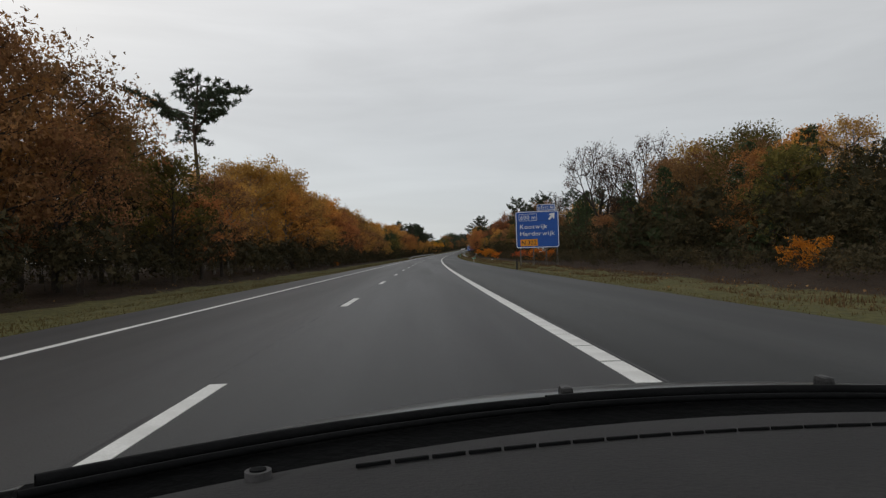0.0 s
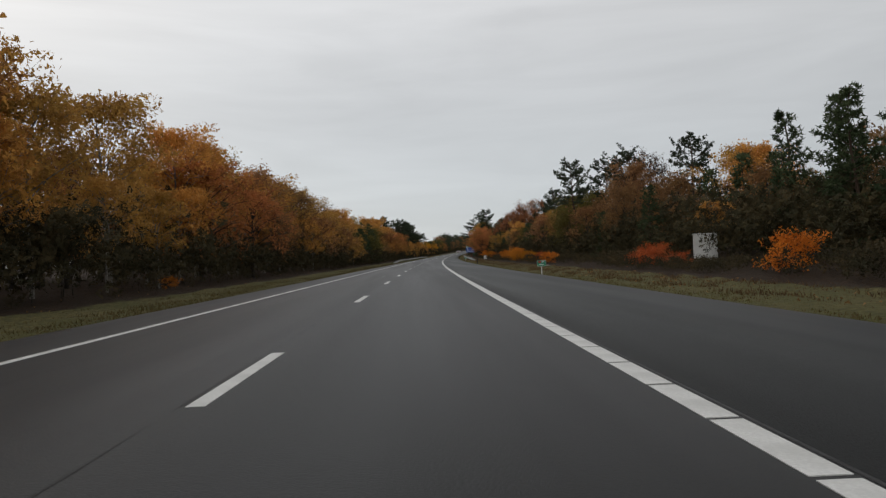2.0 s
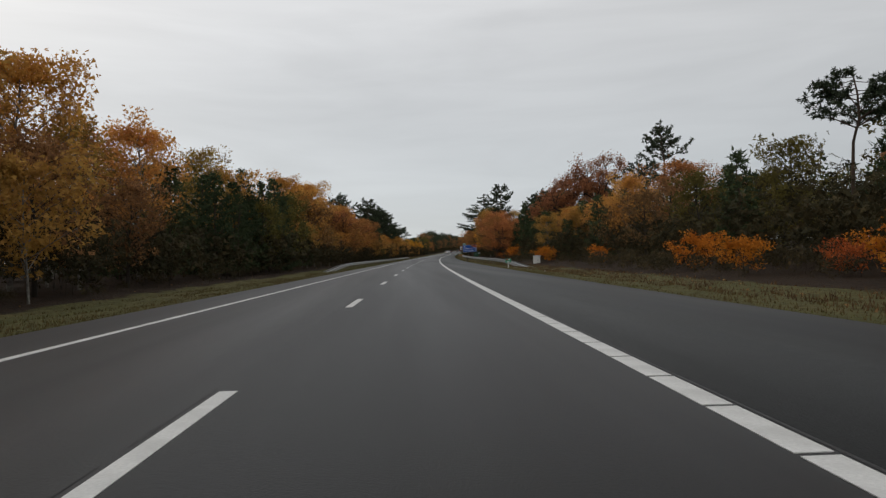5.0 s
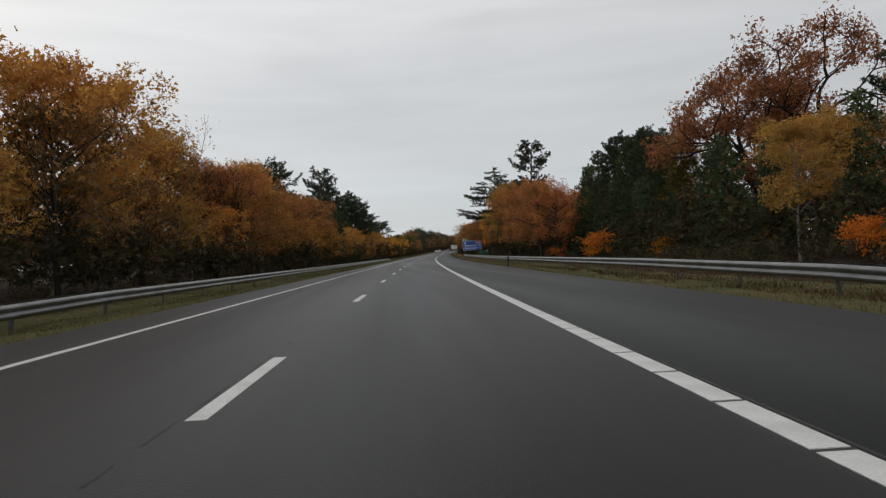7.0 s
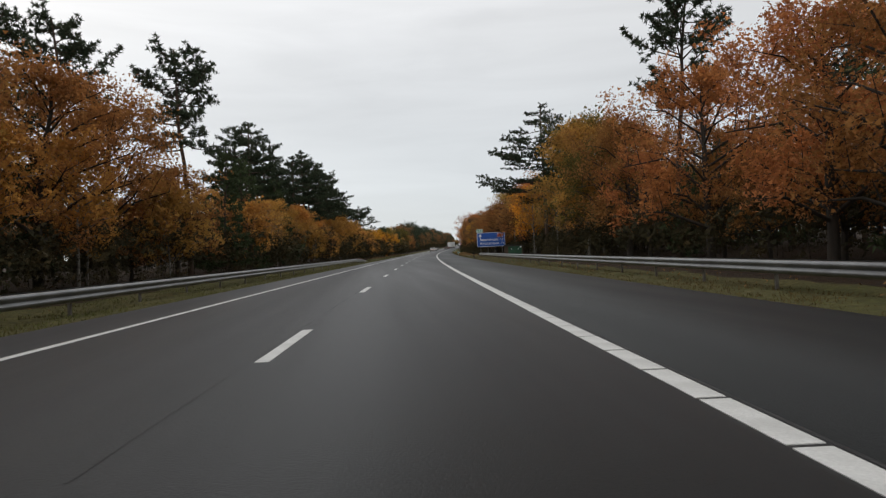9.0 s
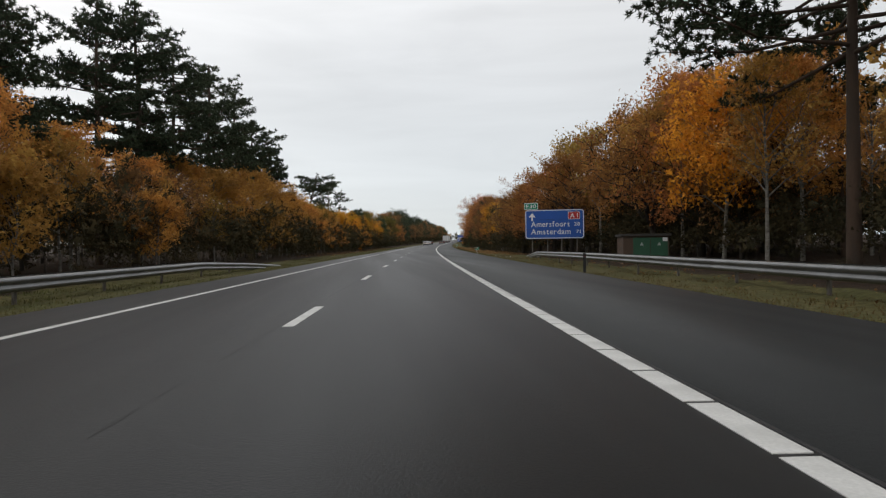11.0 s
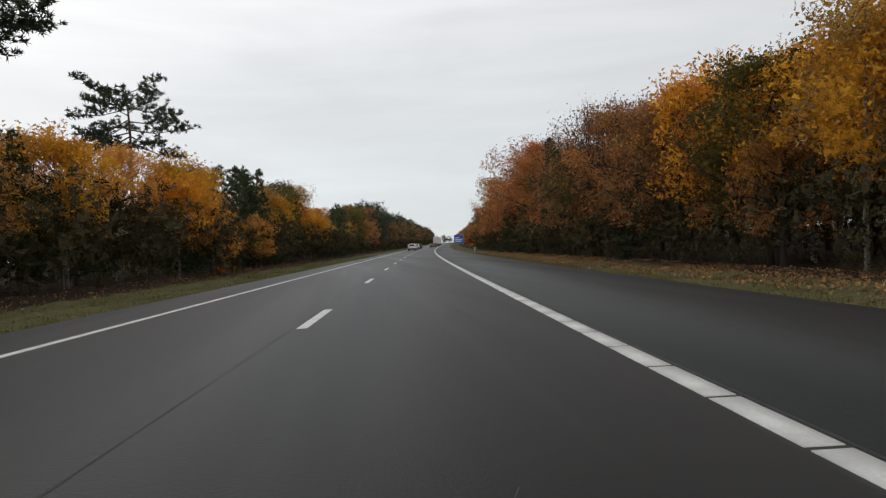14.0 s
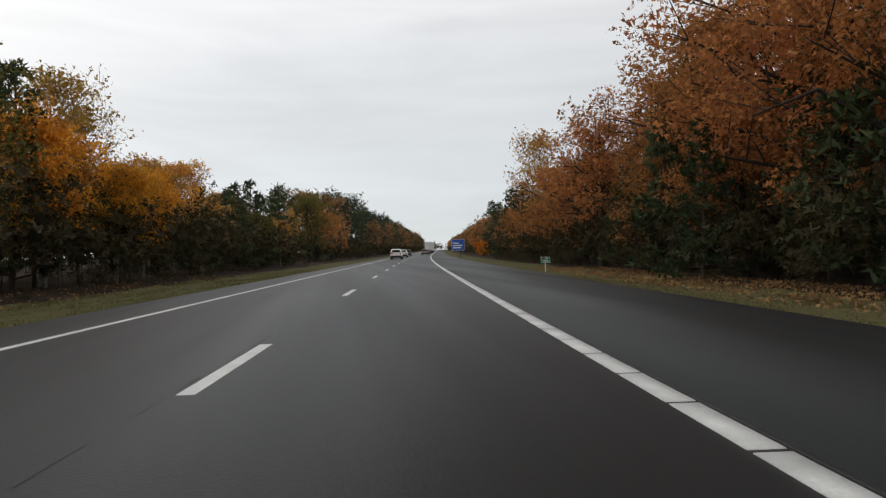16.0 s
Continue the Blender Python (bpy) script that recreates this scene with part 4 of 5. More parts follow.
for side, sky, table in ((-1, SKY_L, MIX_L), (1, SKY_R, MIX_R)):
    s = 6.0
    low, low_back, deep = [], [], []
    LOW.append((low, low_back, deep))
    while s < 530:
        edge = 11.8 if side < 0 else float(np.interp(s, *EDGE_R))
        hi = float(np.interp(s, *sky))
        dusky = (s < 235 or 395 < s < 440) if side < 0 else s < 240 or 300 < s < 372
        if dusky and fill.random() < (0.25 if side < 0 and 60 < s < 235 else 0.55):
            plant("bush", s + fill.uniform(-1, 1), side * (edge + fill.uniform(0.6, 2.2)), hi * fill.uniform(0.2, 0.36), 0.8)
        else:
            plant(mix_at(table, s), s + fill.uniform(-1, 1), side * (edge + fill.uniform(0.2, 1.8)), hi * fill.uniform(0.5, 0.82), 0.33)
        plant(mix_at(table, s), s + fill.uniform(-2, 2), side * (edge + fill.uniform(4, 7)), hi * fill.uniform(0.7, 0.95), 0.2)
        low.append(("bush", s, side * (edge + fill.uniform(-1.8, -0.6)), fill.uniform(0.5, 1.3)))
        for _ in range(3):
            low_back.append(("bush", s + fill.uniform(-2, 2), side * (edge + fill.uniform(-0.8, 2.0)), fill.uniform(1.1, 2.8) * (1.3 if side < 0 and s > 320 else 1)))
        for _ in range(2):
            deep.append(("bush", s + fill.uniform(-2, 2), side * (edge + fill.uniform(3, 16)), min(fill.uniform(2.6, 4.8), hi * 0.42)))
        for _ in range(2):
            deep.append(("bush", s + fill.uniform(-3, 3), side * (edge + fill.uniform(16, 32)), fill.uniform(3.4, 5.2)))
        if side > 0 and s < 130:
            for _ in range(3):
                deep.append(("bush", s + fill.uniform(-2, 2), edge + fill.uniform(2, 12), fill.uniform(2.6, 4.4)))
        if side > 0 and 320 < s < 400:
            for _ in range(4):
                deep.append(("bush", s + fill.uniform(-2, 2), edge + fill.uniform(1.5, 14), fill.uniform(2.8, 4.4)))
        s += fill.uniform(3.6, 5.4)
# low heath plants on the wide right-hand verge
for low, _, _ in LOW:
    for row in low:
        if not (row[2] > 0 and (336 < row[1] < 353 or 74 < row[1] < 95)):
            plant(*row, 0.5)
# shrubs in autumn colour before the wood
for kind, s, x, h in [("redshrub", 91, 14.6, 1.7), ("shrub", 141, 14.4, 1.8), ("shrub", 137, 15.0, 1.6)]:
    plant(kind, s, x, h)
HEATH = []
for _ in range(90):
    HEATH.append(("bush", fill.uniform(76, 96), fill.uniform(13.6, 17.6), fill.uniform(0.3, 0.6)))
for _ in range(400):
    s = fill.uniform(6, 232)
    if not (78 < s < 93 or 194 < s < 213):
        HEATH.append(("bush", s, float(np.interp(s, *EDGE_R)) - fill.uniform(0.6, 5.6), fill.uniform(0.4, 1.0)))


def woods(name, label, items, detail=0.06):
    """Far woods: many plain trees joined into one mesh."""
    vs, fs, idx, n = [], [], [], 0
    mats = [LEAF[k] for k in ("gold", "pale", "rust", "brown", "olive", "pine", "ypine", "under")] + [BARK["oak"]]
    names = ["gold", "pale", "rust", "brown", "olive", "pine", "ypine", "under"]
    for kind, s, x, h in items:
        wv, wf, lv = model(kind, fill.randrange(3), detail)
        f = h / KINDS[kind][3]
        m = np.array(at(s, x, float(drop(np.array(float(x)))), fill.uniform(0, 360), f))
        for v, t, mi in ((wv, wf, 8), (lv, np.arange(len(lv)).reshape(-1, 3), names.index(KINDS[kind][1]))):
            if mi == 8:
                v, t = v[:49], t[: 6 * 7]
            vs.append(v @ m[:3, :3].T + m[:3, 3])
            fs.append(t + n)
            idx.append(np.full(len(t), mi))
            n += len(v)
    ob = new(name, tri_mesh(name, np.concatenate(vs), np.concatenate(fs), mats, np.concatenate(idx)))
    return tagged(ob, label, "woods", kind="stuff")


for side, sky, table, nm in ((-1, SKY_L, MIX_L, "west"), (1, SKY_R, MIX_R, "east")):
    back, far = [], []
    s = 4.0
    while s < 540:
        edge = 12 if side < 0 else float(np.interp(s, *EDGE_R))
        hi = float(np.interp(s, *sky))
        for lo, up in ((9, 18),):
            k = mix_at(table, s)
            back.append((k if k != "bare" else "brown", s + fill.uniform(-2, 2), side * (edge + fill.uniform(lo, up)), hi * fill.uniform(0.75, 1.0)))
        s += fill.uniform(3.5, 5)
    while s < 1180:
        edge = 12 if side < 0 else 15.5
        hi = float(np.interp(s, *sky))
        for lo, up, c in ((0, 2, 0.75), (3, 8, 1.0)):
            far.append((mix_at(table, s), s + fill.uniform(-2, 2), side * (edge + fill.uniform(lo, up)), hi * c * fill.uniform(0.85, 1.1)))
        for lo, up in ((-1, 1), (0, 4), (2, 9), (6, 16)):
            far.append(("bush", s + fill.uniform(-3, 3), side * (edge + fill.uniform(lo, up)), fill.uniform(1.6, 3.4) + max(lo, 0) * 0.35))
        s += fill.uniform(3.5, 5.5)
    woods("woods_behind", "dense mixed autumn woods behind the first trees", back, 0.12)
    inner = []
    for s in np.arange(0, 620, 7.0):
        for lo, up in ((20, 30), (30, 42), (42, 58)):
            k = mix_at(table, float(s))
            inner.append((k if k != "bare" else "brown", float(s) + fill.uniform(-3, 3), side * (14 + fill.uniform(lo, up)), float(np.interp(s, *sky)) * fill.uniform(0.7, 0.92)))
    woods("inner_woods", "autumn woods stretching away from the road", inner, 0.03)
    woods("far_woods", "distant roadside woods of pine and autumn trees", far, 0.04)
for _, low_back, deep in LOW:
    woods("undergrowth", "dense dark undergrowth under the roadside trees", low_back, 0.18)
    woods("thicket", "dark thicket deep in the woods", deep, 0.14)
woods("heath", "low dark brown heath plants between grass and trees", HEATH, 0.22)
# low woods close the road's far end
end = []
for _ in range(150):
    end.append((fill.choice("ypine pine olive gold ypine".split()), fill.uniform(1190, 1245), fill.uniform(-160, 160), fill.uniform(7, 11)))
    end.append(("bush", fill.uniform(1185, 1235), fill.uniform(-160, 160), fill.uniform(3, 6)))
woods("far_woods", "low dark woods on the horizon", end, 0.03)


# ================= guard rails =================
def guard_rail(name, knots, s0, s1, label, face):
    """Steel W-beam on posts; knots: s, x, height of the beam's top."""
    ks, kx, kz = (np.array(c, float) for c in zip(*knots))
    root = thing(name, Matrix(), label, "guard rail", kind="structure")
    prof = [(0.0, 0.0), (0.045, -0.012), (0.068, -0.045), (0.08, -0.085), (0.065, -0.115), (0.015, -0.145), (0.015, -0.17), (0.065, -0.20), (0.08, -0.23), (0.065, -0.265), (0.03, -0.30), (0.0, -0.31)]
    back = 0.40      # the second beam stands behind the first, with cross-pieces between
    cross = mesh_of("crosspiece", box_bm(back - 0.02, 0.09, 0.05, 0.006, (-face * back / 2, 0, -0.05)), M_STEEL)
    s = s0
    while s < s1 - 0.01:
        e = min(s + 4.0, s1)
        ss = np.linspace(s, e + 0.02, 6)
        x, z = np.interp(ss, ks, kx), np.interp(ss, ks, kz)
        for away, front in ((0.0, 1), (back, -1)):
            rows = [rd_np(ss, x - face * away + front * face * px, z + pz) for px, pz in prof]
            rows += [rd_np(ss, x - face * away + front * face * (px - 0.012), z + pz) for px, pz in prof[::-1]]
            v = np.stack(rows, 1).reshape(-1, 3)
            w = len(rows)
            f = []
            for i in range(5):
                for k in range(w):
                    a, b = i * w + k, i * w + (k + 1) % w
                    f += [(a, b, b + w), (a, b + w, a + w)]
            part("beam", tri_mesh("beam", v, f, [M_STEEL]), None, root)
        for k in range(3):
            sk = s + 4.0 * k / 3
            if sk < s1:
                part("crosspiece", cross, None, root, m=at(sk, float(np.interp(sk, ks, kx)), float(np.interp(sk, ks, kz))))
        x0, z0 = float(np.interp(s, ks, kx)), float(np.interp(s, ks, kz))
        gz = float(drop(np.array(x0)))
        if z0 > gz + 0.3:
            part("post", box_bm(0.06, 0.10, z0 - gz + 0.22, 0.008, (0, 0, (z0 + gz - 0.3) / 2 - 0.08)), M_POST, root, m=at(s, x0 - face * back / 2, 0))
        s += 4.0
    return root


guard_rail("guard_rail", [(194.5, -7.0, -0.18), (199.5, -6.9, 0.04), (204, -6.75, 0.28), (209, -6.6, 0.47), (214, -6.5, 0.54), (338, -6.5, 0.5), (345, -6.6, 0.28), (352, -6.8, 0.0), (355.5, -6.9, -0.18)], 194.5, 355.5, "galvanised steel guard rail along the grass strip", 1)
guard_rail("guard_rail", [(193.5, 10.6, -0.18), (196.5, 10.3, 0.0), (199.5, 10.1, 0.16), (203.5, 9.9, 0.34), (209.5, 9.75, 0.5), (220, 9.6, 0.58), (345, 9.9, 0.58), (362, 10.4, 0.46), (374, 11.4, -0.1)], 193.5, 374, "galvanised steel guard rail before the woods", -1)


# ================= signs =================
def on_board(root, w, h, u0, v0, u1, v1, text, mat, y=-0.004):
    """Letters fitted between fractions of a board w x h, centred on the origin."""
    for me in letter_meshes(text, (u1 - u0) * w, (v1 - v0) * h, mat):
        part("letter", me, None, root, m=Matrix.Translation((((u0 + u1) / 2 - 0.5) * w, y, ((v0 + v1) / 2 - 0.5) * h)))


def arrow_bm(size, turn):
    bm = bmesh.new()
    pts = [(-0.11, -0.5), (0.11, -0.5), (0.11, 0.02), (0.36, -0.12), (0.36, 0.05), (0.0, 0.5), (-0.36, 0.05), (-0.36, -0.12), (-0.11, 0.02)]
    a = radians(turn)
    vs = []
    for y in (0.0, 0.004):
        vs.append([bm.verts.new(((x * math.cos(a) + z * math.sin(a)) * size, y, (-x * math.sin(a) + z * math.cos(a)) * size)) for x, z in pts])
    bm.faces.new(vs[0])
    bm.faces.new(vs[1][::-1])
    for i in range(9):
        j = (i + 1) % 9
        bm.faces.new((vs[0][i], vs[1][i], vs[1][j], vs[0][j]))
    bmesh.ops.recalc_face_normals(bm, faces=bm.faces)
    return bm


def field(root, w, h, u0, v0, u1, v1, mat, edge=None, name="panel"):
    """A coloured field with a border on a board."""
    m = Matrix.Translation((((u0 + u1) / 2 - 0.5) * w, -0.005, ((v0 + v1) / 2 - 0.5) * h))
    fw, fh = (u1 - u0) * w, (v1 - v0) * h
    p = part(name, plate_bm(fw, fh, 0.04, 0.004), mat, root, m=m)
    if edge:
        part("border", ring_bm(fw, fh, 0.04, 0.03, 0.004, -0.003), edge, p)
    return p


def direction_sign(s, x0, x1, z0, z1, label, seams, posts, foot, turn=0):
    w, h = x1 - x0, z1 - z0
    root = thing("direction_sign", at(s, (x0 + x1) / 2, (z0 + z1) / 2, turn), label, "road sign", "direction signs")
    board = part("board", plate_bm(w, h, 0.22, 0.05), M_BLUE, root)
    part("border", ring_bm(w - 0.05, h - 0.05, 0.2, 0.06, 0.005, -0.005), M_WHITE, board)
    for v in seams:
        part("seam", box_bm(w - 0.04, 0.004, 0.012, 0, (0, -0.001, (v - 0.5) * h)), M_BLACK, board)
    for u in posts:
        px = (u - 0.5) * w
        part("post", rod_bm((px, 0.11, h / 2 - 0.3), (px, 0.11, foot - (z0 + z1) / 2 - 0.3), 0.034), M_POST, root)
        part("brace", rod_bm((px, 0.13, -h / 2 + 0.5), (px - 0.15, 1.7, foot - (z0 + z1) / 2 - 0.3), 0.026), M_POST, root)
    for v in (0.15, 0.5, 0.85):
        part("rail", box_bm(w - 0.2, 0.05, 0.06, 0.008, (0, 0.077, (v - 0.5) * h)), M_POST, root)
    return root, w, h


exit_sign, w, h = direction_sign(53.2, 9.75, 13.53, 1.46, 4.71, "blue motorway exit sign with white lettering on steel posts", (0.26, 0.5, 0.74), (0.1, 0.4, 0.7, 0.95), -0.2, -9)
field(exit_sign, w, h, 0.08, 0.74, 0.50, 0.93, M_BLUE, M_WHITE, "distance_field")
on_board(exit_sign, w, h, 0.115, 0.775, 0.465, 0.89, "600 m", M_WHITE, -0.01)
on_board(exit_sign, w, h, 0.10, 0.49, 0.73, 0.64, "Kootwijk", M_WHITE)
on_board(exit_sign, w, h, 0.10, 0.30, 0.90, 0.45, "Harderwijk", M_WHITE)
field(exit_sign, w, h, 0.10, 0.055, 0.50, 0.24, M_ORANGE, None, "route_field")
on_board(exit_sign, w, h, 0.13, 0.09, 0.47, 0.205, "N 302", M_BLACK, -0.01)
part("arrow", arrow_bm(0.78, 42), M_WHITE, exit_sign, m=Matrix.Translation((0.34 * w, -0.006, 0.35 * h)))
tab = part("exit_tab", plate_bm(1.62, 0.56, 0.08, 0.05), M_BLUE, exit_sign, m=Matrix.Translation((0.215 * w, 0, h / 2 + 0.30)))
part("border", ring_bm(1.58, 0.52, 0.07, 0.045, 0.005, -0.005), M_WHITE, tab)
on_board(tab, 1.62, 0.56, 0.09, 0.24, 0.91, 0.76, "afrit 18", M_WHITE)

city_sign, w, h = direction_sign(367.2, 10.35, 15.15, 1.43, 3.83, "blue motorway distance sign with white lettering on steel posts", (0.33, 0.66), (0.12, 0.38, 0.62, 0.88), -0.2, -14)
on_board(city_sign, w, h, 0.10, 0.41, 0.76, 0.60, "Amersfoort", M_WHITE)
on_board(city_sign, w, h, 0.83, 0.43, 0.93, 0.55, "28", M_WHITE)
on_board(city_sign, w, h, 0.10, 0.15, 0.77, 0.34, "Amsterdam", M_WHITE)
on_board(city_sign, w, h, 0.86, 0.17, 0.94, 0.29, "71", M_WHITE)
field(city_sign, w, h, 0.73, 0.66, 0.93, 0.91, M_RED, M_WHITE, "route_field")
on_board(city_sign, w, h, 0.765, 0.71, 0.895, 0.86, "A 1", M_WHITE, -0.012)
part("arrow", arrow_bm(0.66, 0), M_WHITE, city_sign, m=Matrix.Translation((-0.38 * w, -0.006, 0.26 * h)))
tab = part("route_tab", plate_bm(1.15, 0.58, 0.06, 0.05), M_GREEN, city_sign, m=Matrix.Translation((-0.395 * w, 0, h / 2 + 0.31)))
part("border", ring_bm(1.11, 0.54, 0.06, 0.04, 0.005, -0.005), M_WHITE, tab)
on_board(tab, 1.15, 0.58, 0.14, 0.24, 0.86, 0.76, "E30", M_WHITE)

far_sign, w, h = direction_sign(642, 9.1, 12.8, 0.9, 4.1, "distant blue motorway sign with unreadable lettering", (), (0.15, 0.5, 0.85), -0.2)
for u0, u1, v in ((0.1, 0.55, 0.66), (0.1, 0.85, 0.45), (0.1, 0.75, 0.25)):
    part("lettering_bar", box_bm((u1 - u0) * w, 0.006, 0.3, 0, (((u0 + u1) / 2 - 0.5) * w, -0.004, (v - 0.5) * h)), M_WHITE, far_sign)


def hectometre_sign(s, x, first=[]):
    """Small green kilometre plate on a post."""
    if first:
        return copy_thing(first[0], at(s, x, -0.05))
    root = thing("kilometre_sign", at(s, x, -0.05, 0, 0.84), "small green kilometre plate on a pale post", "road sign", "kilometre plates")
    part("post", box_bm(0.065, 0.05, 0.75, 0.01, (0, 0.06, 0.2)), M_CAB, root)
    plate = part("plate", plate_bm(0.58, 0.37, 0.035, 0.02), M_GREEN, root, m=Matrix.Translation((0, 0, 0.70)))
    part("border", ring_bm(0.57, 0.36, 0.035, 0.016, 0.004, -0.004), M_WHITE, plate)
    part("route_mark", box_bm(0.16, 0.004, 0.1, 0, (-0.12, -0.003, 0.09)), M_RED, plate)
    for cx, cz, cw in ((0.09, 0.09, 0.16), (0.0, -0.07, 0.32)):
        part("number_bar", box_bm(cw, 0.004, 0.055, 0, (cx, -0.003, cz)), M_WHITE, plate)
    first.append(root)
    return root


for s, x in ((88, 7.98), (192, 8.37), (387.3, 7.83), (482, 8.5)):
    hectometre_sign(s, x)


def marker_post(s, x, first=[]):
    """Dark reflector post."""
    if first:
        return copy_thing(first[0], at(s, x, -0.06))
    root = thing("marker_post", at(s, x, -0.06), "dark roadside marker post with a reflector", "marker post", "marker posts")
    part("post", box_bm(0.11, 0.05, 1.0, 0.012, (0, 0, 0.25)), M_BLACK, root)
    part("reflector", box_bm(0.05, 0.008, 0.07, 0.003, (0, -0.03, 0.64)), M_LAMP_DARK, root, "small dull red reflector")
    first.append(root)
    return root


for s in (39, 138.6, 244, 337, 546.5):
    marker_post(s, 7.9)


# ================= roadside boxes =================
def cabinet(s, x, z, w, d, h, turn, label):
    """Steel roadside cabinet with a lid and door seam."""
    root = thing("roadside_cabinet", at(s, x, z, turn), label, "cabinet", "roadside cabinets")
    part("plinth", box_bm(w * 0.92, d * 0.92, 0.16, 0.01, (0, 0, 0.08)), M_POST, root)
    part("body", box_bm(w, d, h - 0.2, 0.015, (0, 0, 0.16 + (h - 0.2) / 2)), M_CAB, root)
    part("lid", box_bm(w + 0.08, d + 0.08, 0.06, 0.02, (0, 0, h - 0.01)), M_CAB, root)
    for k in (-1, 1):
        door = part("door", box_bm(w * 0.46, 0.02, h - 0.34, 0.006, (k * w * 0.24, -d / 2 - 0.008, h / 2 + 0.02)), M_CAB, root)
    part("handle", box_bm(0.03, 0.03, 0.14, 0.006, (0.06, -d / 2 - 0.03, h * 0.55)), M_BLACK, root)
    return root


cabinet(91, 18.15, 0.02, 1.3, 0.75, 1.85, -20, "pale grey steel roadside cabinet among orange shrubs")
cabinet(210, 13.55, -0.22, 0.66, 0.45, 1.0, 5, "small white roadside cabinet behind the guard rail")

M_BRICK = mottled("dark_brick", (0.13, 0.085, 0.06), (0.08, 0.06, 0.048), 4, 25, 0.9, bumps=0.4)
M_KGREEN = mottled("green_steel", (0.035, 0.11, 0.065), (0.028, 0.085, 0.05), 1.5, 20, 0.6, bumps=0.1)
M_ROOF = mottled("roof_felt", (0.06, 0.055, 0.05), (0.04, 0.038, 0.035), 3, 30, 0.95)
kiosk = thing("transformer_kiosk", at(349, 14.28, -0.17, -6), "low brick transformer kiosk with green steel doors behind the guard rail", "kiosk")
part("wall", box_bm(2.5, 1.8, 1.6, 0.01, (0, 0.9, 0.775)), M_BRICK, kiosk)
part("roof", box_bm(2.7, 2.05, 0.14, 0.02, (0, 0.9, 1.63)), M_ROOF, kiosk)
for k in range(2):
    d = part("door", box_bm(0.92, 0.04, 1.38, 0.01, (-0.25 + 0.95 * k, -0.022, 0.8)), M_KGREEN, kiosk, "green steel door")
    for z in (0.45, 0.5, 0.55, 0.6):
        part("louvre", box_bm(0.6, 0.02, 0.02, 0, (-0.25 + 0.95 * k, -0.05, z - 0.1)), M_KGREEN, d)
    bm = bmesh.new()
    vs = [bm.verts.new((-0.25 + 0.95 * k + a, -0.047, 1.05 + b)) for a, b in ((-0.11, 0), (0.11, 0), (0, 0.19))]
    bm.faces.new(vs)
    bmesh.ops.solidify(bm, geom=bm.faces[:], thickness=0.004)
    part("warning_mark", bm, M_WHITE, d)
part("notice", box_bm(0.26, 0.01, 0.2, 0, (1.02, -0.05, 1.38)), M_WHITE, kiosk)

# brick courses on the kiosk front
brick_me = mesh_of("brick", box_bm(0.205, 0.02, 0.052), M_BRICK)
for r in range(22):
    for c in range(2):
        part("brick", brick_me, None, kiosk, m=Matrix.Translation((-1.13 + 0.215 * c + (0.05 if r % 2 else 0), -0.006, 0.06 + 0.066 * r)))


# ================= vehicles =================
def paint(name, colour, rough=0.3):
    m, t, b = material(name, rough, 0.0, 0.5)
    dirt = noise_of(t, 2.0, 4)
    t.links.new(mix_rgb(t, dirt, colour, tuple(v * 0.8 for v in colour)), b.inputs["Base Color"])
    b.inputs["Coat Weight"].default_value = 0.5
    return m


M_CARWHITE, M_CARGREY, M_CARDARK, M_CARRED = paint("paint_white", (0.72, 0.72, 0.71)), paint("paint_grey", (0.22, 0.21, 0.20)), paint("paint_dark", (0.03, 0.032, 0.036)), paint("paint_red", (0.12, 0.02, 0.02))
M_TYRE = mottled("tyre", (0.022, 0.022, 0.022), (0.03, 0.03, 0.03), 5, 40, 0.85)
M_RIM = mottled("alloy", (0.45, 0.45, 0.46), (0.35, 0.35, 0.36), 5, 30, 0.35, 0.8, 0)
m_, t_, b_ = material("car_glass", 0.06, 0.0, 0.6)
b_.inputs["Base Color"].default_value = (0.012, 0.014, 0.016, 1)
M_GLASS = m_
m_, t_, b_ = material("tail_lamp", 0.25, 0, 0.5)
b_.inputs["Base Color"].default_value = (0.42, 0.015, 0.012, 1)
M_LAMP = m_


def loft(sections, cap=True):
    """Closed rings of equal count, joined in order."""
    bm = bmesh.new()
    rings = [[bm.verts.new(p) for p in sec] for sec in sections]
    n = len(rings[0])
    for a, b in zip(rings, rings[1:]):
        for k in range(n):
            bm.faces.new((a[k], a[(k + 1) % n], b[(k + 1) % n], b[k]))
    if cap:
        bm.faces.new(rings[0][::-1])
        bm.faces.new(rings[-1])
    bmesh.ops.recalc_face_normals(bm, faces=bm.faces)
    for f in bm.faces:
        f.smooth = True
    return bm


def hull(y, hw, z0, z1, top=0.86, r=0.12):
    """Cross-section of a car body at y."""
    return [(-hw * 0.92, y, z0), (-hw, y, z0 + r), (-hw, y, z1 - r * 1.6), (-hw * top, y, z1 - r * 0.3), (-hw * top * 0.75, y, z1), (hw * top * 0.75, y, z1), (hw * top, y, z1 - r * 0.3), (hw, y, z1 - r * 1.6), (hw, y, z0 + r), (hw * 0.92, y, z0)]


def wheel(root, x, y, r, w):
    wh = part("wheel", rod_bm((-w / 2, 0, 0), (w / 2, 0, 0), r, 20), M_TYRE, root, m=Matrix.Translation((x, y, r)))
    part("rim", rod_bm((-w / 2 - 0.006, 0, 0), (w / 2 + 0.006, 0, 0), r * 0.62, 14), M_RIM, wh)


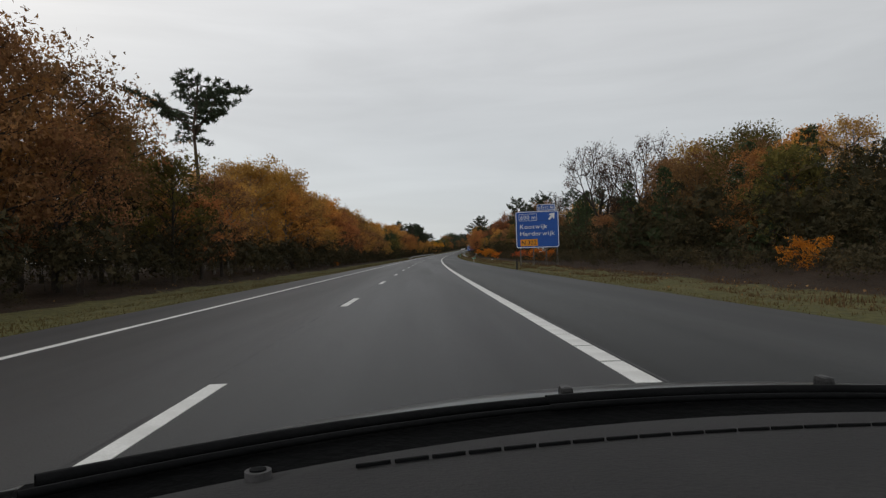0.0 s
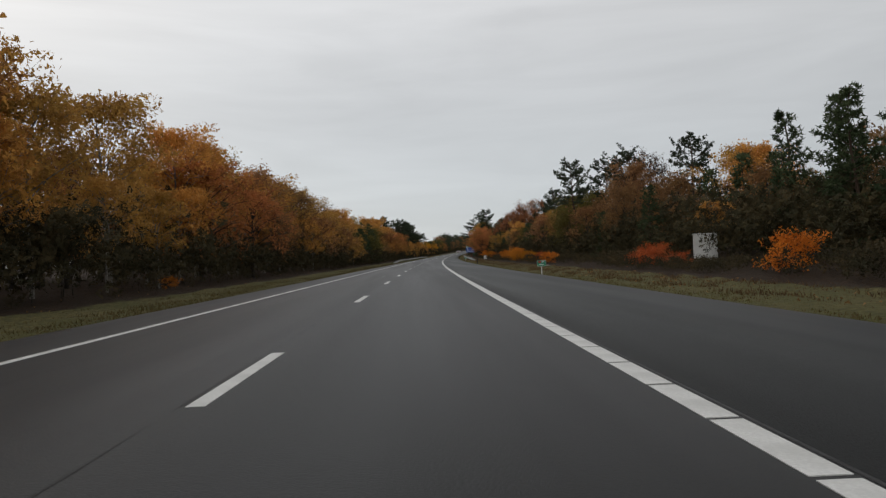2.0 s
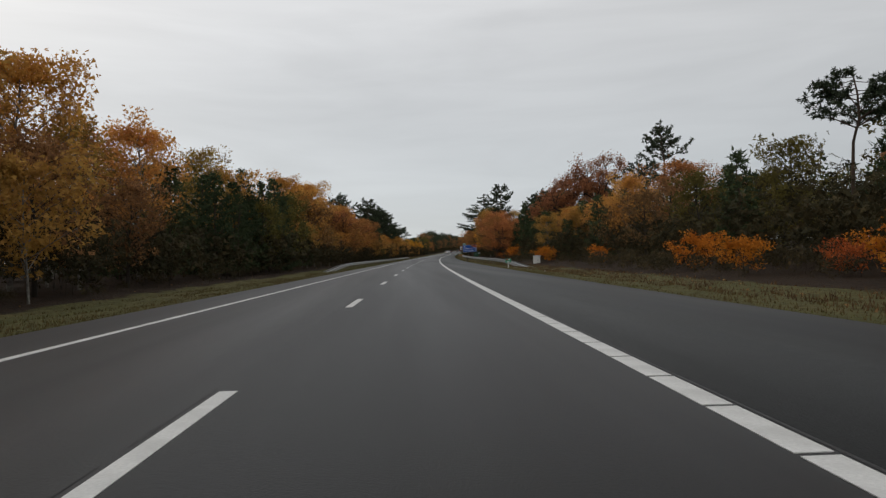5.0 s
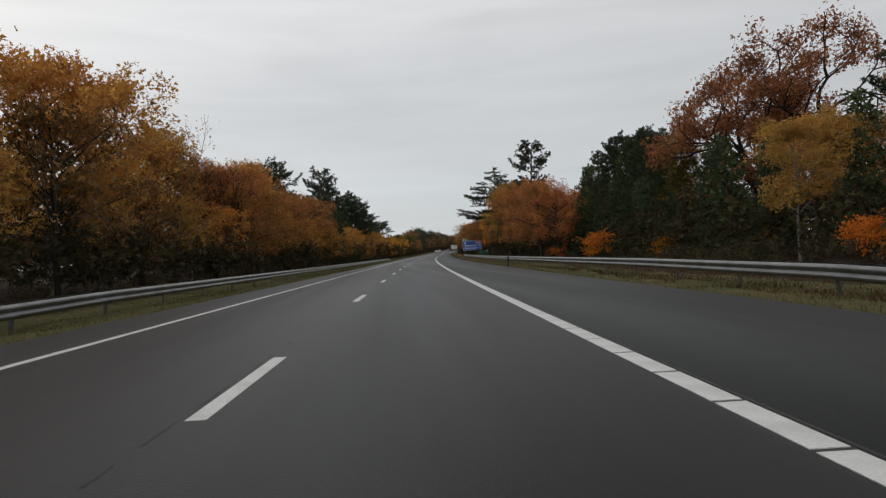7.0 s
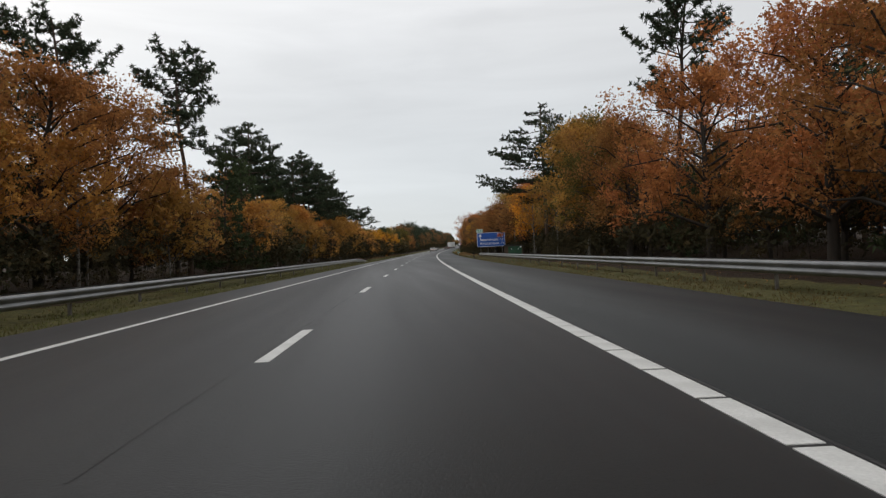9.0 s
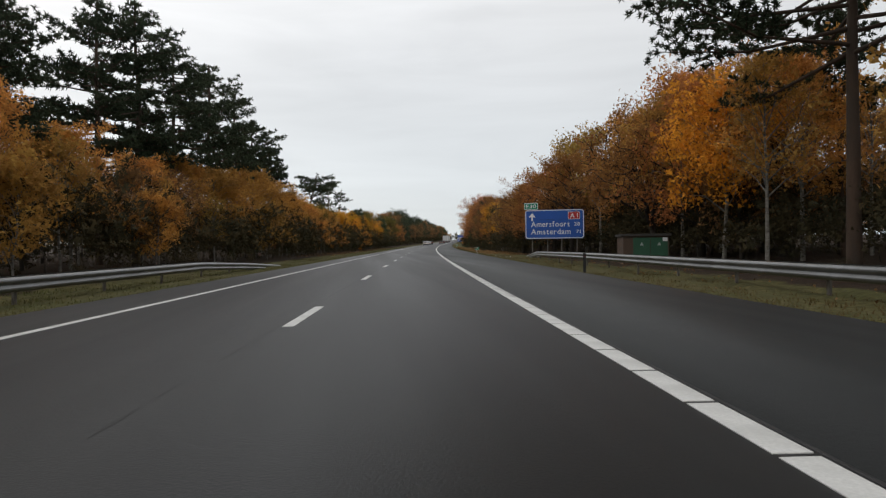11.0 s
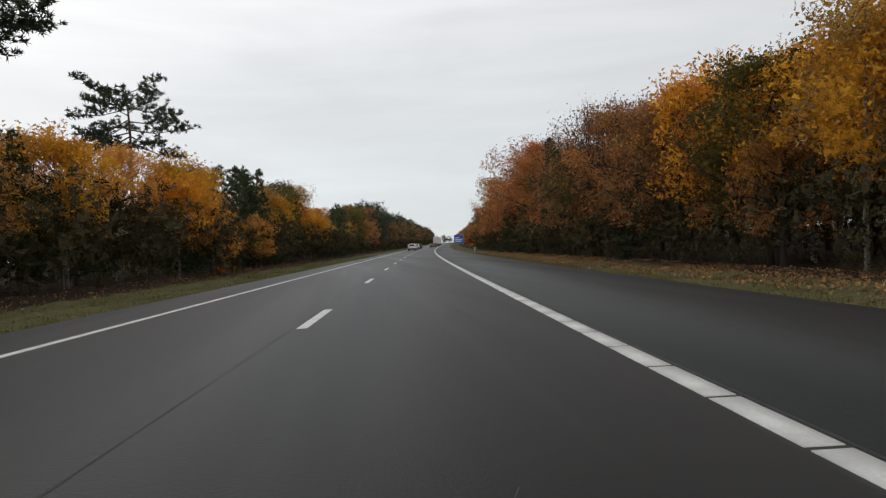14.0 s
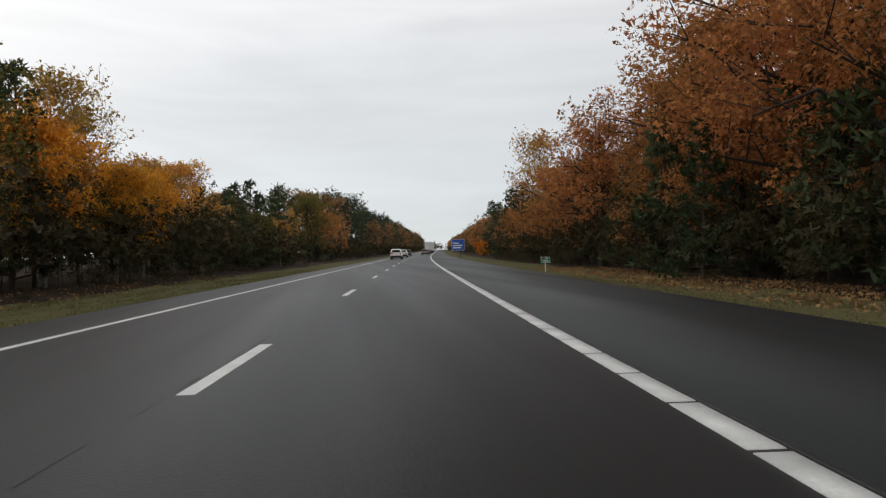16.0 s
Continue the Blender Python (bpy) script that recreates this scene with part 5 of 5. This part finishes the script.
def motor_car(s, x, coat, label, tall=1.0, length=4.4):
    """Car seen from behind: body, cabin, glass, lamps, bumper, wheels. Origin under its tail."""
    root = thing("car", lay(s, x, 0.006), label, "car", "cars on the road")
    L, hw = length, 0.9
    zb = 0.95 * tall
    part("body", loft([hull(0.0, hw * 0.93, 0.42, zb * 0.92), hull(0.12, hw, 0.3, zb), hull(0.9, hw, 0.24, zb + 0.03), hull(L * 0.62, hw, 0.24, zb), hull(L * 0.86, hw * 0.97, 0.26, zb - 0.14), hull(L, hw * 0.85, 0.35, zb - 0.32)]), coat, root)
    rz = 1.5 * tall
    part("cabin", loft([hull(0.16, hw * 0.93, zb - 0.06, zb + 0.1, 0.9), hull(0.42, hw * 0.90, zb - 0.06, rz - 0.06, 0.8), hull(0.9, hw * 0.88, zb - 0.06, rz, 0.78), hull(L * 0.45, hw * 0.88, zb - 0.06, rz - 0.01, 0.78), hull(L * 0.66, hw * 0.9, zb - 0.06, zb + 0.02, 0.9)]), coat, root)
    bm = bmesh.new()
    vs = [bm.verts.new(p) for p in ((-0.66, 0.135, zb + 0.08), (0.66, 0.135, zb + 0.08), (0.55, 0.40, rz - 0.13), (-0.55, 0.40, rz - 0.13))]
    bm.faces.new(vs)
    bmesh.ops.solidify(bm, geom=bm.faces[:], thickness=0.02)
    bmesh.ops.translate(bm, verts=bm.verts, vec=(0, -0.03, 0))
    part("rear_window", bm, M_GLASS, root)
    for k in (-1, 1):
        bm = bmesh.new()
        vs = [bm.verts.new((k * a, b, c)) for a, b, c in ((0.865, 0.6, zb + 0.06), (0.865, L * 0.58, zb + 0.06), (0.765, L * 0.44, rz - 0.12), (0.765, 0.75, rz - 0.12))]
        bm.faces.new(vs)
        bmesh.ops.solidify(bm, geom=bm.faces[:], thickness=0.03)
        part("side_window", bm, M_GLASS, root)
        part("tail_lamp", box_bm(0.3, 0.08, 0.17, 0.025, (k * 0.66, 0.02, zb - 0.13)), M_LAMP, root, "red tail lamp")
        part("door_mirror", box_bm(0.18, 0.1, 0.13, 0.03, (k * 0.99, L * 0.6, zb + 0.08)), coat, root)
        part("exhaust_trim", box_bm(0.16, 0.05, 0.05, 0.015, (k * 0.55, -0.005, 0.36)), M_RIM, root)
    part("bumper", box_bm(1.68, 0.2, 0.26, 0.06, (0, 0.02, 0.45)), M_BLACK, root)
    part("number_plate", box_bm(0.5, 0.015, 0.11, 0.005, (0, -0.005, zb - 0.2)), M_ORANGE, root, "plain yellow number plate")
    for y in (0.85, L - 0.85):
        for k in (-1, 1):
            wheel(root, k * 0.80, y, 0.33, 0.22)
    return root


motor_car(550, -1.75, M_CARWHITE, "white sport utility car in the overtaking lane", 1.06)
motor_car(574, -1.7, M_CARWHITE, "white hatchback in the overtaking lane", 1.0, 4.2)
motor_car(594, -1.7, M_CARDARK, "dark car in the overtaking lane", 1.0)
motor_car(622, 1.75, M_CARGREY, "grey-brown estate car in the slow lane", 1.02, 4.6)
motor_car(646, 1.8, M_CARRED, "dark red car in the slow lane", 1.0)

M_BOXWHITE = mottled("trailer_white", (0.66, 0.66, 0.65), (0.55, 0.55, 0.54), 0.8, 10, 0.5, bumps=0.05)


def lorry(s, x, label):
    root = thing("lorry", lay(s, x, 0.006), label, "lorry", "lorries on the road")
    part("box_body", box_bm(2.5, 12.5, 2.85, 0.03, (0, 6.25, 2.55)), M_BOXWHITE, root)
    for k in (-1, 1):
        dr = part("rear_door", box_bm(1.2, 0.05, 2.7, 0.015, (k * 0.612, -0.02, 2.55)), M_BOXWHITE, root)
        for a in (0.25, 0.5):
            part("locking_bar", rod_bm((k * (0.1 + a), -0.065, 1.25), (k * (0.1 + a), -0.065, 3.85), 0.018, 6), M_RIM, dr)
        part("tail_lamp", box_bm(0.45, 0.06, 0.13, 0.015, (k * 0.9, -0.03, 0.95)), M_LAMP, root)
        part("mud_flap", box_bm(0.6, 0.02, 0.5, 0.005, (k * 0.9, 0.6, 0.42)), M_BLACK, root)
        part("sideguard", box_bm(0.04, 5.5, 0.4, 0.01, (k * 1.18, 6.5, 0.75)), M_POST, root)
        for y in (1.3, 2.6, 3.9, 10.5, 14.6):
            wheel(root, k * 1.02, y, 0.5, 0.36)
    part("underrun_bar", box_bm(2.4, 0.1, 0.14, 0.02, (0, 0.02, 0.55)), M_POST, root)
    part("chassis", box_bm(1.0, 14, 0.25, 0.02, (0, 7.2, 0.98)), M_BLACK, root)
    part("cab", box_bm(2.45, 2.1, 2.9, 0.12, (0, 14.2, 2.1)), M_CARWHITE, root)
    return root


lorry(676, 1.85, "white box lorry with double rear doors in the slow lane")
lorry(720, 1.9, "white box lorry farther along the slow lane")

# ================= grass, fallen leaves =================
M_BLADE = leaf_material("grass_blades", (0.135, 0.108, 0.042), (0.092, 0.080, 0.030), (0.118, 0.084, 0.038), 0.2)
gr = np.random.default_rng(21)


def blades(n, lo, hi, s0, s1, tall):
    s = gr.uniform(s0, s1, n)
    u = gr.random(n) ** 1.2
    x = lo + (hi - lo) * u
    z = drop(x)
    h = tall * gr.uniform(0.4, 1.2, n) * (0.7 + 0.6 * np.abs(np.sin(s * 0.7 + np.sin(s * 0.23) * 3)))
    a = gr.uniform(0, 2 * np.pi, n)
    w = 0.017
    lean = gr.normal(0, 0.35, (n, 2)) * h[:, None]
    p0 = rd_np(s, x, z - 0.02)
    dx, dy = np.cos(a) * w, np.sin(a) * w
    v = np.stack([p0 + np.stack([-dx, -dy, 0 * dx], 1), p0 + np.stack([dx, dy, 0 * dx], 1), p0 + np.stack([lean[:, 0], lean[:, 1], h], 1)], 1).reshape(-1, 3)
    return v


M_DRY = leaf_material("dry_blades", (0.16, 0.105, 0.048), (0.11, 0.068, 0.032), (0.075, 0.046, 0.024), 0.2)
M_BLADE_GREEN = leaf_material("green_blades", (0.165, 0.175, 0.058), (0.115, 0.125, 0.042), (0.14, 0.115, 0.05), 0.2)
for lo, hi, n, tall, mt, s0, s1 in ((-4.9, -8.4, 36000, 0.08, M_BLADE, 4, 200), (-4.9, -9.4, 55000, 0.08, M_BLADE_GREEN, 200, 500), (7.64, 8.5, 16000, 0.06, M_BLADE_GREEN, 4, 475), (7.7, 10.6, 52000, 0.07, M_BLADE, 4, 475), (9.3, 12.9, 26000, 0.12, M_DRY, 4, 240)):
    v = blades(n, lo, hi, s0, s1, tall)
    tagged(new("verge_grass", tri_mesh("verge_grass", v, np.arange(len(v)).reshape(-1, 3), [mt])), "short yellow-green grass on the roadside verge", "grass", kind="stuff")
M_FALLEN = leaf_material("fallen_leaves", (0.40, 0.25, 0.11), (0.29, 0.17, 0.075), (0.19, 0.11, 0.05), 0.1)
fs, fx = gr.uniform(4, 490, 26000), gr.random(26000) ** 0.7
fs = np.where((fs < 380) & (gr.random(26000) < 0.9), gr.uniform(385, 490, 26000), fs)
fx = np.where(gr.random(26000) < 0.15, -8.0 - 4 * fx, 8.6 + 4.5 * fx)
v = leaves(gr, rd_np(fs, fx, drop(fx) + 0.04), 0.085, 0.065)
tagged(new("fallen_leaves", tri_mesh("fallen_leaves", v, np.arange(len(v)).reshape(-1, 3), [M_FALLEN])), "brown and orange fallen leaves on the verge", "leaves", kind="stuff")

# white scraps of litter on the verge
M_SCRAP = mottled("paper_scrap", (0.62, 0.62, 0.60), (0.45, 0.44, 0.41), 9, 60, 0.8, bumps=0.3)


def scrap(s, x, size, seed):
    """A crumpled flat scrap that lies on the grass."""
    rs = random.Random(seed)
    bm = bmesh.new()
    grid = [[bm.verts.new(((i / 3 - 0.5) * size + rs.gauss(0, size * 0.06), (j / 2 - 0.5) * size * 0.7 + rs.gauss(0, size * 0.06), 0.035 + rs.random() * size * 0.3)) for i in range(4)] for j in range(3)]
    for j in range(2):
        for i in range(3):
            bm.faces.new((grid[j][i], grid[j][i + 1], grid[j + 1][i + 1], grid[j + 1][i]))
    bmesh.ops.solidify(bm, geom=bm.faces[:], thickness=0.004)
    ob = new("litter", mesh_of("litter", bm, M_SCRAP))
    ob.matrix_basis = at(s, x, float(drop(np.array(x))), rs.uniform(0, 360))
    tagged(ob, "small crumpled white scrap of litter on the verge", "litter", "litter on the verge")


LITTER = [(370.6, 8.2, 0.16), (369.8, 8.5, 0.1), (367.1, 8.7, 0.14), (367.0, 9.1, 0.16), (191, 8.9, 0.09), (189.5, 9, 0.1), (186.7, 9.1, 0.13), (183.6, 8.9, 0.1),
          (182.5, 8.7, 0.09), (184, 10.4, 0.09), (178.9, 9, 0.12), (110.8, 12.4, 0.42), (420.9, 8.1, 0.1), (198.9, 9, 0.1), (199.7, 9.7, 0.08), (192.6, 8.4, 0.1)]
for k, (s, x, size) in enumerate(LITTER):
    scrap(s, x, size, k)

# ================= the car that drives, where the drive begins =================
M_DASH = mottled("dashboard_plastic", (0.078, 0.076, 0.078), (0.066, 0.065, 0.067), 6, 220, 0.75, bumps=0.25)
M_COWL = mottled("cowl_plastic", (0.006, 0.0065, 0.007), (0.009, 0.0095, 0.010), 5, 60, 0.9, spec=0.08)
M_BONNET = paint("paint_silver_grey", (0.17, 0.172, 0.172), 0.35)
M_CLOTH = mottled("grey_lining", (0.16, 0.16, 0.155), (0.13, 0.13, 0.125), 5, 90, 0.9)
OWN = at(-6.05, 1.81, 0.006)
own = thing("hatchback", OWN, "grey hatchback with dark dashboard, bonnet and parked wipers", "car")
MID = 0.36      # the car's middle plane


def grid_bm(xs, rows, thick):
    """Surface through rows of (y, z) as functions of x, with thickness."""
    bm = bmesh.new()
    vs = [[bm.verts.new((x, *row(x))) for x in xs] for row in rows]
    for a, b in zip(vs, vs[1:]):
        for i in range(len(xs) - 1):
            bm.faces.new((a[i], a[i + 1], b[i + 1], b[i]))
    bmesh.ops.solidify(bm, geom=bm.faces[:], thickness=thick)
    bmesh.ops.recalc_face_normals(bm, faces=bm.faces)
    for f in bm.faces:
        f.smooth = True
    return bm


def arc(y0, bow):
    return lambda x: y0 - bow * (x - MID) ** 2


def row(y0, bow, z0, fall=0.0):
    return lambda x: (arc(y0, bow)(x), z0 - fall * (x - MID) ** 2)


wide = [MID + 0.74 * k / 16 for k in range(-16, 17)]
part("dashboard", grid_bm(wide, [row(0.22, 0.1, 0.62), row(0.26, 0.12, 0.80), row(0.33, 0.2, 0.866), row(0.45, 0.28, 0.880), row(0.62, 0.36, 0.879), row(0.80, 0.48, 0.872), row(0.86, 0.54, 0.8655), row(0.872, 0.55, 0.858), row(0.878, 0.55, 0.80)], 0.012), M_DASH, own, "dark grey grained dashboard")
part("cowl", grid_bm(wide, [row(0.882, 0.55, 0.80), row(0.885, 0.55, 0.832), row(0.95, 0.54, 0.836), row(1.03, 0.53, 0.843), row(1.078, 0.53, 0.846), row(1.085, 0.53, 0.82)], 0.01), M_COWL, own, "black plastic cowl under the windscreen")
bon = [MID + 0.78 * k / 24 for k in range(-24, 25)]
part("bonnet", grid_bm(bon, [row(1.089, 0.53, 0.80), row(1.092, 0.53, 0.838), row(1.13, 0.6, 0.842), row(1.17, 0.68, 0.840), row(1.25, 0.66, 0.826), row(1.5, 0.5, 0.76), row(1.75, 0.42, 0.67), row(1.92, 0.4, 0.56)], 0.012), M_BONNET, own, "dark grey painted bonnet")
for k in (-1, 1):
    part("front_wing", grid_bm([MID + k * (0.78 + 0.02 * j) for j in range(5)], [lambda x: (0.75, 0.66 - 2 * (abs(x - MID) - 0.78)), lambda x: (1.3, 0.70 - 2.5 * (abs(x - MID) - 0.78)), lambda x: (1.9, 0.60 - 2 * (abs(x - MID) - 0.78))], 0.01), M_BONNET, own)
    part("side_panel", box_bm(0.06, 2.5, 0.5, 0.03, (MID + k * 0.87, -0.8, 0.48)), M_BONNET, own)
    part("front_pillar", rod_bm((MID + k * 0.84, 0.44, 0.80), (MID + k * 0.66, -0.16, 1.42), 0.035), M_BLACK, own)
    part("rear_pillar", rod_bm((MID + k * 0.76, -1.9, 0.8), (MID + k * 0.62, -1.5, 1.42), 0.06), M_BLACK, own)
    for y in (1.25, -1.35):
        wheel(own, MID + k * 0.76, y, 0.31, 0.2)
    part("washer_nozzle", box_bm(0.018, 0.03, 0.022, 0.006, (0.391 + 0.189 * k, 1.10, 0.846)), M_BLACK, own)
part("roof", box_bm(1.28, 1.45, 0.05, 0.02, (MID, -0.83, 1.45)), M_CLOTH, own)
part("front_bumper", box_bm(1.66, 0.16, 0.4, 0.06, (MID, 1.86, 0.4)), M_BONNET, own)
part("tailgate", box_bm(1.6, 0.1, 0.6, 0.03, (MID, -1.98, 0.55)), M_BONNET, own)
part("floor_pan", box_bm(1.66, 3.9, 0.06, 0.01, (MID, 0, 0.24)), M_BLACK, own)
for xa, xb in ((-0.36, 0.24), (0.16, 0.86)):
    xs_ = np.linspace(xa, xb, 22)
    for nm, y0, z0, r0, up in (("wiper", 1.045, 0.853, 0.008, None), ("wiper_blade", 1.018, 0.850, 0.005, 1)):
        bag = {"v": [], "f": [], "n": 0}
        tube(bag, np.stack([xs_, y0 - 0.53 * (xs_ - MID) ** 2, np.full(22, z0)], 1), r0, r0 * 0.7, 6)
        ob_ = part(nm, tri_mesh(nm, np.concatenate(bag["v"]), np.concatenate(bag["f"]), [M_COWL]), None, own if up is None else arm_)
        ob_.data.shade_smooth()
        arm_ = ob_ if up is None else arm_
slot_me = mesh_of("defroster_slot", box_bm(0.030, 0.0028, 0.003), M_COWL)
for i in range(24):
    x = -0.045 + 0.0325 * i
    y = arc(0.772, 0.36)(x)
    part("defroster_slot", slot_me, None, own, m=Matrix.Translation((x, y, 0.8745)) @ Matrix.Rotation(math.atan(-0.8 * (x - MID)), 4, "Z"))
part("light_sensor", rod_bm((-0.139, 0.70, 0.862), (-0.139, 0.70, 0.8785), 0.007, 12), M_COWL, own)
part("sensor_ring", rod_bm((-0.139, 0.70, 0.862), (-0.139, 0.70, 0.8772), 0.011, 16), M_DASH, own)
